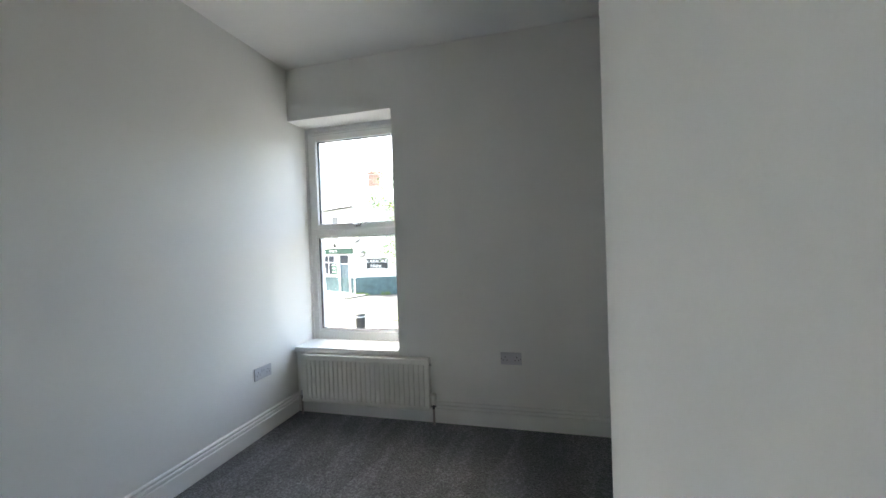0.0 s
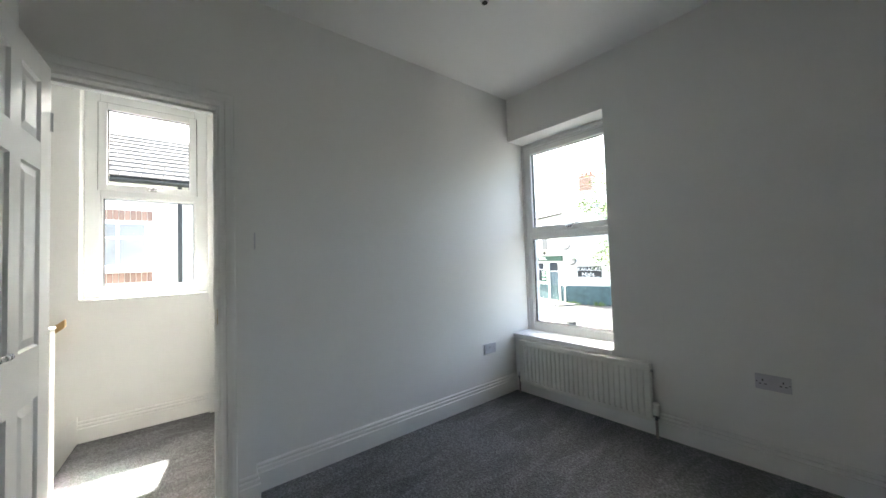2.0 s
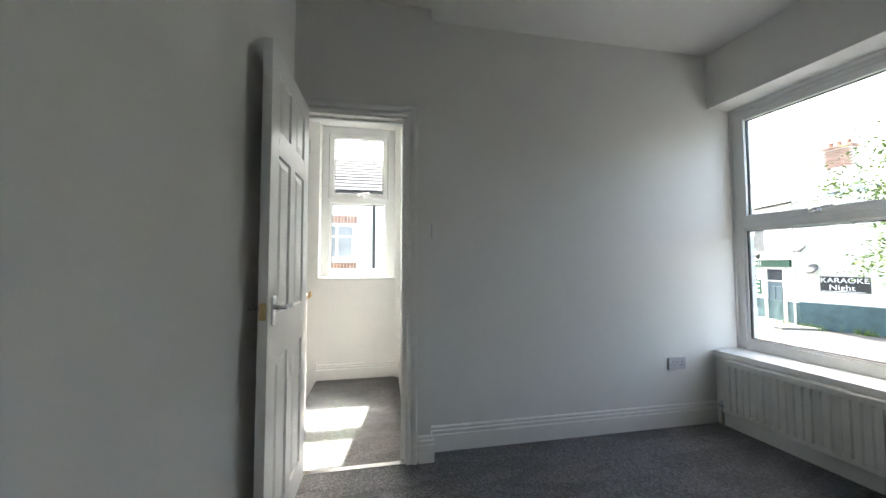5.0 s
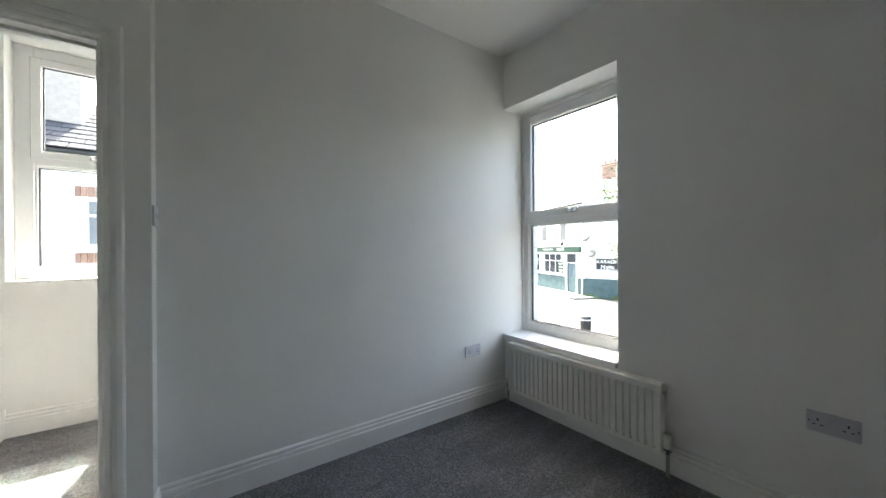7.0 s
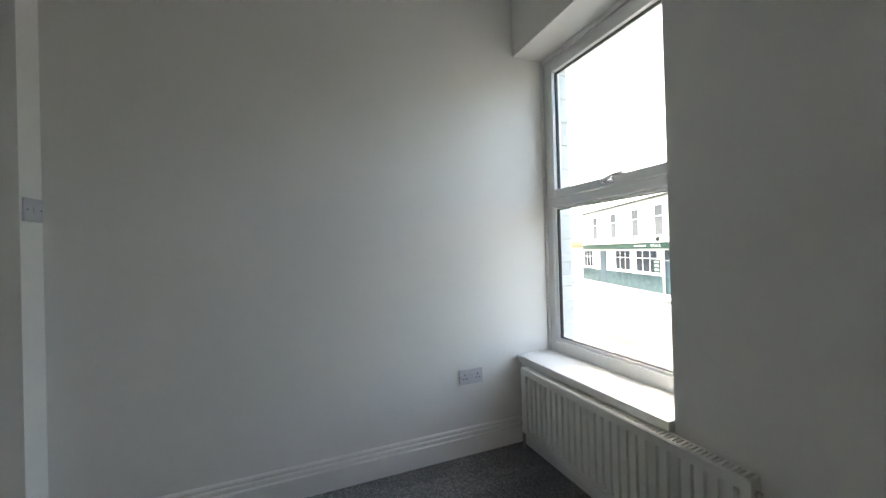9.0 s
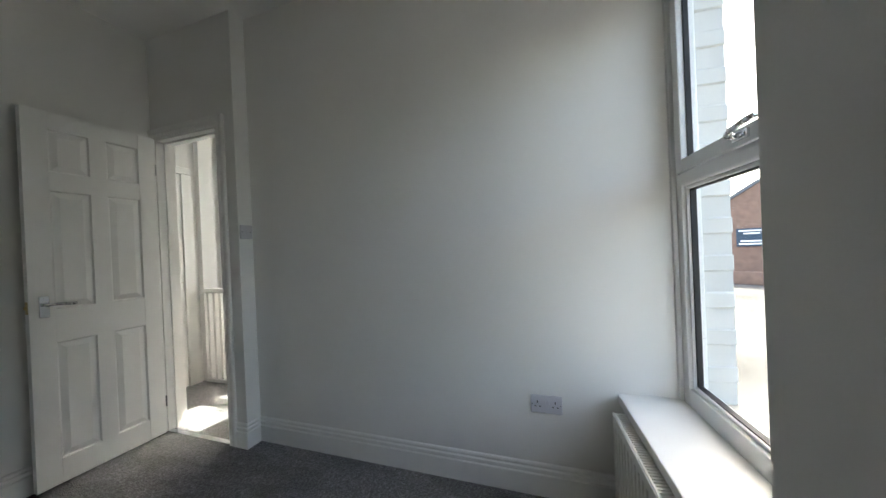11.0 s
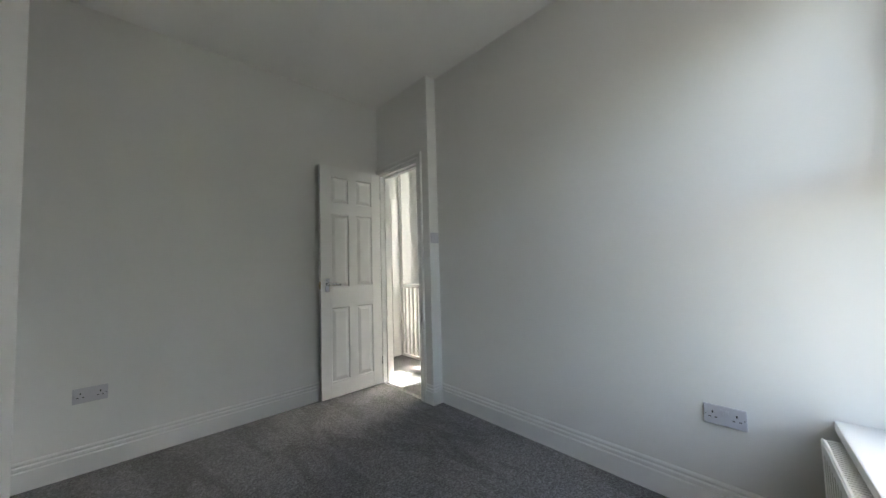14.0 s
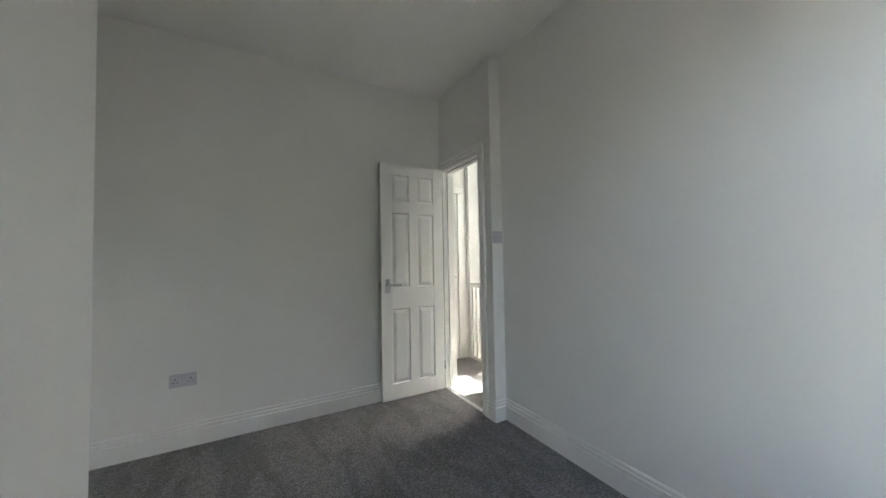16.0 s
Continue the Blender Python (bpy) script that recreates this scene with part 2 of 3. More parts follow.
turned(structure("wall_north", ring_wall((-0.10, 2.75, -0.2, H), (-0.05, WX1, WZ0 - 0.03, WZ1), 0.0, 0.22, "y"), PAINT, "white painted plaster wall with a deep window reveal", "wall"))
structure("wall_south", boxes((XD, 2.7, YB - 0.12, YB, -0.2, H)), PAINT, "white painted plaster wall behind the open door", "wall")
structure("wall_east", boxes((XE, 2.7, YB, 0.225, -0.2, H)), PAINT, "white painted plaster wall of the alcoves", "wall")
structure("chimney_breast", boxes((CX, XE, CY0, CY1, -0.1, H), bev=0.004), PAINT, "white plastered chimney breast standing proud of the wall", "wall")

# ---- landing ----
LW = (-3.15, -2.37, 1.025, 2.69)     # landing window opening: y0, y1, z0, z1
structure("wall_landing_far", ring_wall((-5.2, LY + 0.12, -2.2, H), (LW[0], LW[1], LW[2], LW[3]), LX - 0.3, LX, "x"), PAINT, "white painted landing wall with a tall window", "wall")
structure("wall_landing_side", boxes((LX, -0.12, LY, LY + 0.12, -0.2, H), (LX, LX + 0.05, LY - 0.055, LY, 0.0, 2.35)), PAINT, "white painted landing side wall with boxed pipe corner", "wall")
structure("wall_landing_end", prism(bmesh.new(), [(-0.78, -5.2), (-0.64, -5.2), (-0.64, -3.79), (XD, -3.79), (XD, YB - 0.121), (-0.02, YB - 0.121), (-0.02, -3.67), (-0.64, -3.67), (-0.64, -3.61), (-0.78, -3.61)], Matrix.Translation((0, 0, H)) @ pose(0, 0, 0, -90, 0, 0), H + 2.2), PAINT, "white painted wall at the end of the landing", "wall")
structure("wall_stair_end", boxes((LX, -0.78, -4.32, -4.2, -2.2, H)), PAINT, "white painted wall at the foot of the stairs", "wall")

SK = [(0, 0), (0.018, 0), (0.018, 0.101), (0.0155, 0.104), (0.0105, 0.106), (0.010, 0.110), (0.0145, 0.114), (0.0145, 0.127), (0.010, 0.130), (0.006, 0.132), (0.006, 0.136), (0.010, 0.140), (0.0105, 0.146), (0.008, 0.152), (0.003, 0.156), (0, 0.156)]


def skirting(a, b, out, m0=0, m1=0):
    return tagged(obj("baseboard", run_profile(SK, a, b, out, (m0, 0), (m1, 0)), GLOSS), "white gloss moulded skirting board along the wall", "skirting board", "skirting boards", "structure")


skirting((0, NIB), (0, 0), (1, 0), 1, -1)
skirting((0, NIB), (XD, NIB), (0, 1), 1, 1)
skirting((XD, NIB), (XD, DY1 + 0.072), (1, 0), -1, 0)
turned(skirting((0, 0), (XE + 0.01, 0), (0, -1), 1, -1))
skirting((XD, YB), (XE, YB), (0, 1), 1, -1)
skirting((XE, 0.21), (XE, CY1), (-1, 0), 1, -1)
skirting((XE, CY1), (CX, CY1), (0, 1), 1, 1)
skirting((CX, CY1), (CX, CY0), (-1, 0), -1, 1)
skirting((CX, CY0), (XE, CY0), (0, -1), -1, -1)
skirting((XE, CY0), (XE, YB), (-1, 0), 1, -1)
skirting((LX, -3.15), (LX, LY - 0.055), (1, 0), 0, 0)
skirting((LX + 0.05, LY), (-0.12, LY), (0, -1), 0, 0)
skirting((-0.62, -3.67), (-0.5, -3.67), (0, 1), 0, 0)


# ---- doorway and door ----
def architrave(x, out, y0, y1, zt, name):
    """Three moulded boards round a doorway in a wall that faces along x."""
    top = empty(name)
    w = 0.066
    prof = [(0, 0.0), (0.010, 0.0), (0.016, 0.008), (0.016, 0.020), (0.012, 0.026), (0.019, 0.044), (0.019, 0.060), (0.014, w), (0, w)]
    for nm, f in (("upright", lambda p, q, s: (x + out * p, y1 + q, s * zt + s * q)), ("upright", lambda p, q, s: (x + out * p, y0 - q, s * zt + s * q)),
                  ("head", lambda p, q, s: (x + out * p, y0 - q + s * (y1 - y0 + 2 * q), zt + q))):
        bm = bmesh.new()
        r = [[bm.verts.new(f(p, q, s)) for p, q in prof] for s in (0, 1)]
        for i in range(len(prof)):
            j = (i + 1) % len(prof)
            bm.faces.new((r[0][i], r[0][j], r[1][j], r[1][i]))
        bm.faces.new(r[0])
        bm.faces.new(r[1])
        part(nm, bm, GLOSS, top)
    return tagged(top, "white gloss moulded architrave round the doorway", "architrave", kind="structure")


architrave(XD, 1, DY0, DY1, DH, "door_trim_1")
architrave(-0.02, -1, DY0, DY1, DH, "door_trim_2")
lining = empty("door_frame")
part("jamb", boxes((-0.021, XD + 0.001, DY1 - 0.012, DY1 + 0.001, 0, DH), (0.02, 0.055, DY1 - 0.026, DY1 - 0.012, 0, DH - 0.012), bev=0.001), GLOSS, lining)
part("jamb", boxes((-0.021, XD + 0.001, DY0 - 0.001, DY0 + 0.012, 0, DH), (0.02, 0.055, DY0 + 0.012, DY0 + 0.026, 0, DH - 0.012), bev=0.001), GLOSS, lining)
part("head", boxes((-0.021, XD + 0.001, DY0 + 0.012, DY1 - 0.012, DH - 0.012, DH + 0.001), (0.02, 0.055, DY0 + 0.026, DY1 - 0.026, DH - 0.026, DH - 0.012), bev=0.001), GLOSS, lining)
part("strike_plate", boxes((0.062, 0.09, DY1 - 0.0135, DY1 - 0.0118, 0.96, 1.035)), BRASS, lining, "brass strike plate")
tagged(lining, "white gloss painted door lining in the doorway", "door frame", kind="structure")
tagged(obj("threshold_strip", boxes((0.072, 0.108, DY0 + 0.012, DY1 - 0.012, 0.0, 0.006), bev=0.002), CHROME), "narrow metal carpet bar across the doorway", "threshold strip")


def panel_door(name, w, h, m, handle_z=0.985):
    """A six-panel moulded door. Local x runs from the hinge to the free edge, y is its thickness."""
    top = empty(name, m)
    t = 0.036
    xs = (0.0, 0.157 * w, 0.43 * w, 0.56 * w, 0.84 * w, w)
    zs = [h * q for q in (0.0, 0.065, 0.378, 0.468, 0.787, 0.838, 0.953, 1.0)]
    for a, b in ((xs[0], xs[1]), (xs[4], xs[5])):
        part("stile", boxes((a, b, 0, t, 0, h), bev=0.0015), GLOSS, top)
    for a, b in ((zs[0], zs[1]), (zs[2], zs[3]), (zs[4], zs[5]), (zs[6], zs[7])):
        part("rail", boxes((xs[1], xs[4], 0.0003, t - 0.0003, a, b)), GLOSS, top)
    for a, b in ((zs[1], zs[2]), (zs[3], zs[4]), (zs[5], zs[6])):
        part("mullion", boxes((xs[2], xs[3], 0.0003, t - 0.0003, a, b)), GLOSS, top)
        for c, d in ((xs[1], xs[2]), (xs[3], xs[4])):
            bm = bmesh.new()
            for s in (0, 1):
                y = (lambda q: q) if s == 0 else (lambda q: t - q)
                ins = ((0.0, 0.0005), (0.005, 0.0095), (0.009, 0.0105), (0.036, 0.003), (0.038, 0.0024))
                rings = [[bm.verts.new((c + i if k in (0, 3) else d - i, y(q), a + i if k < 2 else b - i)) for k in range(4)] for i, q in ins]
                for r0, r1 in zip(rings, rings[1:]):
                    for k in range(4):
                        bm.faces.new((r0[k], r0[(k + 1) % 4], r1[(k + 1) % 4], r1[k]))
                bm.faces.new(rings[-1])
            part("panel", bm, GLOSS, top)
    for s, y in ((1, t), (-1, 0.0)):
        hx = w - 0.055
        y0, y1 = sorted((y, y + s * 0.008))
        hd = part("handle", boxes((hx - 0.02, hx + 0.02, y0, y1, handle_z - 0.058, handle_z + 0.058), bev=0.003), CHROME, top, "polished chrome lever handle")
        bm = cyl((hx, y + s * 0.006, handle_z + 0.012), (hx, y + s * 0.052, handle_z + 0.012), 0.009)
        pts = [(hx + 0.006, 0.046, 0.012), (hx - 0.03, 0.050, 0.013), (hx - 0.065, 0.047, 0.009), (hx - 0.1, 0.040, 0.004), (hx - 0.112, 0.036, 0.007)]
        for p, q in zip(pts, pts[1:]):
            add_cyl(bm, (p[0], y + s * p[1], handle_z + p[2]), (q[0], y + s * q[1], handle_z + q[2]), 0.0085, 0.008, 12)
        smooth(part("lever", bm, CHROME, hd, "polished chrome lever"))
        for dz in (-0.046, 0.046):
            part("screw", cyl((hx, y + s * 0.007, handle_z + dz), (hx, y + s * 0.0092, handle_z + dz), 0.004, n=10), CHROME, hd)
    lt = part("latch_plate", boxes((w - 0.001, w + 0.002, 0.006, t - 0.006, handle_z - 0.03, handle_z + 0.035), bev=0.0008), BRASS, top, "dull brass latch plate")
    part("latch_bolt", boxes((w + 0.001, w + 0.010, 0.012, t - 0.012, handle_z - 0.006, handle_z + 0.012), bev=0.002), BRASS, lt)
    for z in (0.22, h - 0.22):
        part("hinge", cyl((-0.004, t + 0.002, z - 0.038), (-0.004, t + 0.002, z + 0.038), 0.005, n=10), CHROME, top, "metal butt hinge")
    return top


LEAFW = 0.605
door = panel_door("door_1", LEAFW, 2.065, pose(0.138, -2.946, 0.018, 0, 0, -0.3))
tagged(door, "open white six-panel door with chrome lever handle", "door", kind="structure")
ldoor = panel_door("door_2", 0.42, 2.03, pose(-0.06, -3.655, 0.012, 0, 0, 180))
tagged(ldoor, "closed white panelled door at the end of the landing", "door", kind="structure")
ltrim = empty("door_trim_3")
part("upright", boxes((-0.6, -0.50, -3.67, -3.648, 0, 2.05), bev=0.004), GLOSS, ltrim)
part("head", boxes((-0.6, -0.025, -3.67, -3.648, 2.05, 2.12), bev=0.004), GLOSS, ltrim)
tagged(ltrim, "white gloss architrave round the landing door", "architrave", kind="structure")


# ---- windows ----
def window(name, w, h, sash_z, m, label, fr=0.06, left_extra=0.0):
    """A plastic window: fixed lower light, top-hung upper sash. Local x across, y outward, z up, inner face at y = 0."""
    top = empty(name, m)
    d = 0.07
    part("frame", boxes((0, fr + left_extra, 0, d, 0, h), (w - fr, w, 0, d, 0, h), (fr + left_extra, w - fr, 0, d, 0, fr), (fr + left_extra, w - fr, 0, d, h - fr, h), bev=0.003), UPVC, top)
    x0, x1 = fr + left_extra, w - fr
    part("transom", boxes((x0, x1, -0.004, d - 0.004, sash_z - 0.032, sash_z + 0.032), bev=0.008, seg=2), UPVC, top)
    part("glazing_bead", boxes((x0, x0 + 0.014, 0.012, 0.03, fr, sash_z - 0.032), (x1 - 0.014, x1, 0.012, 0.03, fr, sash_z - 0.032), (x0 + 0.014, x1 - 0.014, 0.012, 0.03, fr, fr + 0.014), (x0 + 0.014, x1 - 0.014, 0.012, 0.03, sash_z - 0.046, sash_z - 0.032), bev=0.003), UPVC, top)
    part("gasket", boxes((x0 + 0.014, x0 + 0.020, 0.022, 0.044, fr + 0.014, sash_z - 0.046), (x1 - 0.020, x1 - 0.014, 0.022, 0.044, fr + 0.014, sash_z - 0.046), (x0 + 0.02, x1 - 0.02, 0.022, 0.044, fr + 0.014, fr + 0.018), (x0 + 0.02, x1 - 0.02, 0.022, 0.044, sash_z - 0.05, sash_z - 0.046)), DARK, top, "black rubber gasket")
    p = part("pane", boxes((x0 + 0.016, x1 - 0.016, 0.034, 0.038, fr + 0.015, sash_z - 0.047)), GLASS, top, "clear window glass")
    p.visible_shadow = False
    s0, s1, t0, t1 = x0 - 0.012, x1 + 0.012, sash_z + 0.020, h - fr + 0.012
    b = 0.052
    sash = part("sash", boxes((s0, s0 + b, -0.016, 0.05, t0, t1), (s1 - b, s1, -0.016, 0.05, t0, t1), (s0 + b, s1 - b, -0.016, 0.05, t0, t0 + b), (s0 + b, s1 - b, -0.016, 0.05, t1 - b, t1), bev=0.005, seg=2), UPVC, top, "white plastic opening sash")
    part("gasket", boxes((s0 - 0.004, s0, -0.004, 0.03, t0, t1), (s1, s1 + 0.004, -0.004, 0.03, t0, t1), (s0, s1, -0.004, 0.03, t1, t1 + 0.004)), DARK, sash, "black rubber seal")
    part("gasket", boxes((s0 + b, s0 + b + 0.006, 0.008, 0.028, t0 + b, t1 - b), (s1 - b - 0.006, s1 - b, 0.008, 0.028, t0 + b, t1 - b), (s0 + b, s1 - b, 0.008, 0.028, t0 + b, t0 + b + 0.004), (s0 + b, s1 - b, 0.008, 0.028, t1 - b - 0.004, t1 - b)), DARK, sash, "black rubber gasket")
    p = part("pane", boxes((s0 + b + 0.001, s1 - b - 0.001, 0.02, 0.024, t0 + b + 0.001, t1 - b - 0.001)), GLASS, sash, "clear window glass")
    p.visible_shadow = False
    c = (x0 + x1) / 2
    hz = t0 + b * 0.5
    hd = part("handle", boxes((c - 0.02, c + 0.045, -0.028, -0.015, hz - 0.013, hz + 0.013), bev=0.004, seg=2), CHROME, sash, "brushed metal espagnolette handle")
    bm = cyl((c, -0.02, hz), (c, -0.05, hz + 0.004), 0.010, n=12)
    for p0, p1 in (((c, -0.048, hz + 0.004), (c + 0.03, -0.056, hz + 0.012)), ((c + 0.03, -0.056, hz + 0.012), (c + 0.085, -0.05, hz + 0.022)), ((c + 0.085, -0.05, hz + 0.022), (c + 0.115, -0.045, hz + 0.024))):
        add_cyl(bm, p0, p1, 0.009, 0.008, 10)
    hd2 = smooth(part("lever", bm, CHROME, sash, "brushed metal handle lever"))
    return tagged(top, label, "window", kind="structure")


WH = WZ1 - 0.53
turned(window("window_1", WX1 + 0.06, WH, 1.475 - 0.53, pose(0.0, 0.22, 0.53), "white plastic casement window with open street view", fr=0.075))
trims = empty("window_trim")
part("cover_strip", boxes((0.005, 0.03, 0.202, 0.22, 0.53, WZ1), bev=0.003), UPVC, trims)
part("cover_strip", boxes((0.03, WX1, 0.204, 0.22, WZ1 - 0.03, WZ1), bev=0.003), UPVC, trims)
turned(trims)
tagged(trims, "white plastic cover strips round the window frame", "window trim", kind="structure")
turned(tagged(obj("window_sill", boxes((0.006, WX1 - 0.001, -0.036, 0.22, WZ0 - 0.028, WZ0 + 0.012), bev=0.006, seg=2), GLOSS), "white gloss window board over the radiator", "window sill", kind="structure"))
window("window_2", LW[1] - LW[0], LW[3] - LW[2], 1.88 - LW[2], pose(LX - 0.12, LW[0], LW[2], 0, 0, 90), "white plastic landing window with opening top light", fr=0.09)
tagged(obj("window_sill", boxes((LX - 0.14, LX + 0.012, LW[0] + 0.002, LW[1] - 0.002, LW[2] - 0.002, LW[2] + 0.016), bev=0.004), GLOSS), "thin white window board of the landing", "window sill", kind="structure")

# outside leaf of the front wall, painted brick
turned(structure("wall_outer_front", ring_wall((-0.7, 3.2, -1.85, 3.4), (0.03, WX1 + 0.02, 0.47, 2.42), 0.297, 0.412, "y"), WHITE_BRICK, "white painted brick outer wall of the house", "wall"))
turned(structure("window_sill_outer", boxes((0.035, WX1 + 0.015, 0.291, 0.475, 0.472, 0.535), bev=0.008), KERB, "painted stone outer window sill", "window sill"))
structure("roof_slab", boxes((-1.75, 3.2, -5.3, 0.7, H + 0.125, H + 0.35)), SLATE, "flat slate-grey roof over the rooms", "roof")


# ---- radiator ----
def radiator():
    top = empty("radiator", pose(0.095, 0, 0))
    w, z0, z1, yf, yb = 1.058, 0.112, 0.493, -0.082, -0.03
    n = 26
    pitch = (w - 0.05) / n
    bm = bmesh.new()
    prof = [(0.0, 0.006), (0.004, 0.0), (0.02, 0.0)]
    for i in range(n):
        x = 0.025 + i * pitch
        prof += [(x, 0.0), (x + pitch * 0.52, 0.0), (x + pitch * 0.60, 0.007), (x + pitch * 0.66, 0.0105), (x + pitch * 0.84, 0.0105), (x + pitch * 0.90, 0.007), (x + pitch * 0.98, 0.0)]
    prof += [(w - 0.02, 0.0), (w - 0.004, 0.0), (w, 0.006)]
    zs = ((z0, 0.006, 0), (z0 + 0.005, 0.0, 0), (z0 + 0.028, 0.0, 0), (z0 + 0.036, 0.0, 1), (z1 - 0.046, 0.0, 1), (z1 - 0.038, 0.0, 0), (z1 - 0.004, 0.0, 0), (z1, 0.006, 0))
    rows = [[bm.verts.new((x, yf + extra + d * k, z)) for x, d in prof] for z, extra, k in zs]
    for r0, r1 in zip(rows, rows[1:]):
        for i in range(len(prof) - 1):
            bm.faces.new((r0[i], r0[i + 1], r1[i + 1], r1[i]))
    part("front_panel", bm, ENAMEL, top, "white fluted radiator panel")
    part("back_panel", boxes((0.0, w, yb, yb + 0.012, z0 + 0.01, z1 - 0.02), bev=0.003), ENAMEL, top)
    for x in (0.001, w - 0.013):
        part("side_cover", boxes((x, x + 0.012, yf + 0.004, yb + 0.012, z0 + 0.01, z1 - 0.002), bev=0.003), ENAMEL, top)
    fin = bmesh.new()
    for i in range(34):
        x = 0.03 + i * (w - 0.06) / 33
        add_box(fin, x, x + 0.0015, yf + 0.016, yb - 0.002, z0 + 0.02, z1 - 0.03)
    part("convector_fins", fin, ENAMEL, top)
    gr = part("top_grille", boxes((0.012, w - 0.012, yf + 0.004, yf + 0.012, z1 - 0.004, z1 + 0.001), (0.012, w - 0.012, yb, yb + 0.010, z1 - 0.004, z1 + 0.001), bev=0.001), ENAMEL, top, "slotted cream top grille")
    bar = boxes((0, 0.008, yf + 0.011, yb + 0.002, z1 - 0.004, z1))
    first = part("slat", bar, ENAMEL, gr)
    for i in range(1, 70):
        o = new("slat", first.data)
        o.parent = gr
        o.location.x = i * (w - 0.04) / 69 + 0.014
    first.location.x = 0.014
    for x, nm in ((w + 0.022, "thermostatic_valve"), (-0.022, "lockshield_valve")):
        v = part(nm, cyl((x, -0.052, z0 + 0.01), (x, -0.052, z0 + 0.045), 0.011), CHROME, top, "chrome radiator valve")
        part("pipe", cyl((x, -0.052, 0.0), (x, -0.052, z0 + 0.012), 0.0085), COPPER, v, "worn copper pipe tail")
        part("union_nut", cyl((x - 0.02, -0.052, z0 + 0.03), (x + 0.02, -0.052, z0 + 0.03), 0.0095, n=6), CHROME, v)
        if x > 0:
            part("valve_head", add_cyl(cyl((x, -0.052, z0 + 0.045), (x, -0.052, z0 + 0.115), 0.021, 0.023, 14), (x, -0.052, z0 + 0.115), (x, -0.052, z0 + 0.122), 0.022, 0.016, 14), ENAMEL, v, "cream plastic thermostatic head")
        else:
            part("valve_cap", cyl((x, -0.052, z0 + 0.045), (x, -0.052, z0 + 0.075), 0.011, 0.010), PLASTIC, v, "white plastic valve cap")
    part("bleed_nut", cyl((w - 0.001, -0.05, z1 - 0.045), (w + 0.012, -0.05, z1 - 0.045), 0.010, n=8), CHROME, top)
    return tagged(top, "white fluted panel radiator below the window", "radiator")


turned(radiator())


# ---- sockets and switch ----
def socket(m, label):
    """Twin switched outlet, centred; local x across, z up, y out from the wall is negative."""
    top = empty("socket", m)
    part("plate", boxes((-0.073, 0.073, -0.009, 0.0, -0.043, 0.043), bev=0.003, seg=2), PLASTIC, top, "white moulded face plate")
    for s in (-1, 1):
        part("rocker", boxes((s * 0.009 - 0.0058, s * 0.009 + 0.0058, -0.0125, -0.008, 0.002, 0.026), bev=0.0015), PLASTIC, top, "white rocker switch")
        for dx, dz, w, h in ((0, 0.011, 0.0026, 0.0055), (-0.011, -0.010, 0.0045, 0.0023), (0.011, -0.010, 0.0045, 0.0023)):
            x = s * 0.041 + dx
            part("slot", boxes((x - w, x + w, -0.0095, -0.0085, dz - h, dz + h)), SLOT, top, "dark pin slot")
        x = s * 0.0655
        part("screw", cyl((x, -0.0088, 0.0), (x, -0.0098, 0.0), 0.003, n=10), CHROME, top)
    return tagged(top, label, "socket", "twin wall sockets")


turned(socket(pose(1.745, 0, 0.501), "white twin plug socket on the window wall"))
socket(pose(0, -0.348, 0.449, 0, 0, 90), "white twin plug socket on the wall near the radiator")
socket(pose(2.10, YB, 0.445, 0, 0, 180), "white twin plug socket on the back wall")
sw = empty("light_switch", pose(0.05, NIB, 1.39, 0, 0, 180))
part("plate", boxes((-0.043, 0.043, -0.009, 0.0, -0.045, 0.045), bev=0.003, seg=2), PLASTIC, sw)
part("rocker", boxes((-0.006, 0.006, -0.0125, -0.008, -0.012, 0.012), bev=0.0015), PLASTIC, sw)
for s in (-1, 1):
    part("screw", cyl((s * 0.031, -0.0088, 0), (s * 0.031, -0.0098, 0), 0.003, n=10), SLOT, sw)
tagged(sw, "white plastic light switch beside the doorway", "light switch")

# ---- pendant and downlight ----
PX, PY = 1.03, -1.305
pen = empty("pendant_light", pose(PX, PY, 0))
smooth(part("ceiling_rose", add_cyl(cyl((0, 0, H), (0, 0, H - 0.012), 0.05, 0.048, 28), (0, 0, H - 0.012), (0, 0, H - 0.035), 0.045, 0.014, 28), PLASTIC, pen, "white ceiling rose"))
part("cord", cyl((0, 0, H - 0.03), (0, 0, 2.575), 0.003, n=8), PLASTIC, pen, "white flex")
lh = part("lampholder", add_cyl(cyl((0, 0, 2.585), (0, 0, 2.55), 0.010, 0.018, 20), (0, 0, 2.55), (0, 0, 2.505), 0.018, 0.018, 20), PLASTIC, pen, "white bare lampholder")
part("shade_ring", cyl((0, 0, 2.527), (0, 0, 2.521), 0.024, n=20), PLASTIC, lh)
# flat dark disc stands in for the shade inside the hollow holder
part("dark_mouth_disc", cyl((0, 0, 2.507), (0, 0, 2.5035), 0.0135, n=16), SLOT, lh)
tagged(pen, "bare white pendant lampholder hanging from the ceiling", "pendant light")
lp = empty("pendant_light", pose(-0.95, -3.286, 0))
smooth(part("ceiling_rose", add_cyl(cyl((0, 0, H), (0, 0, H - 0.012), 0.05, 0.048, 28), (0, 0, H - 0.012), (0, 0, H - 0.035), 0.045, 0.014, 28), PLASTIC, lp, "white ceiling rose"))
part("cord", cyl((0, 0, H - 0.03), (0, 0, 2.60), 0.003, n=8), PLASTIC, lp, "white flex")
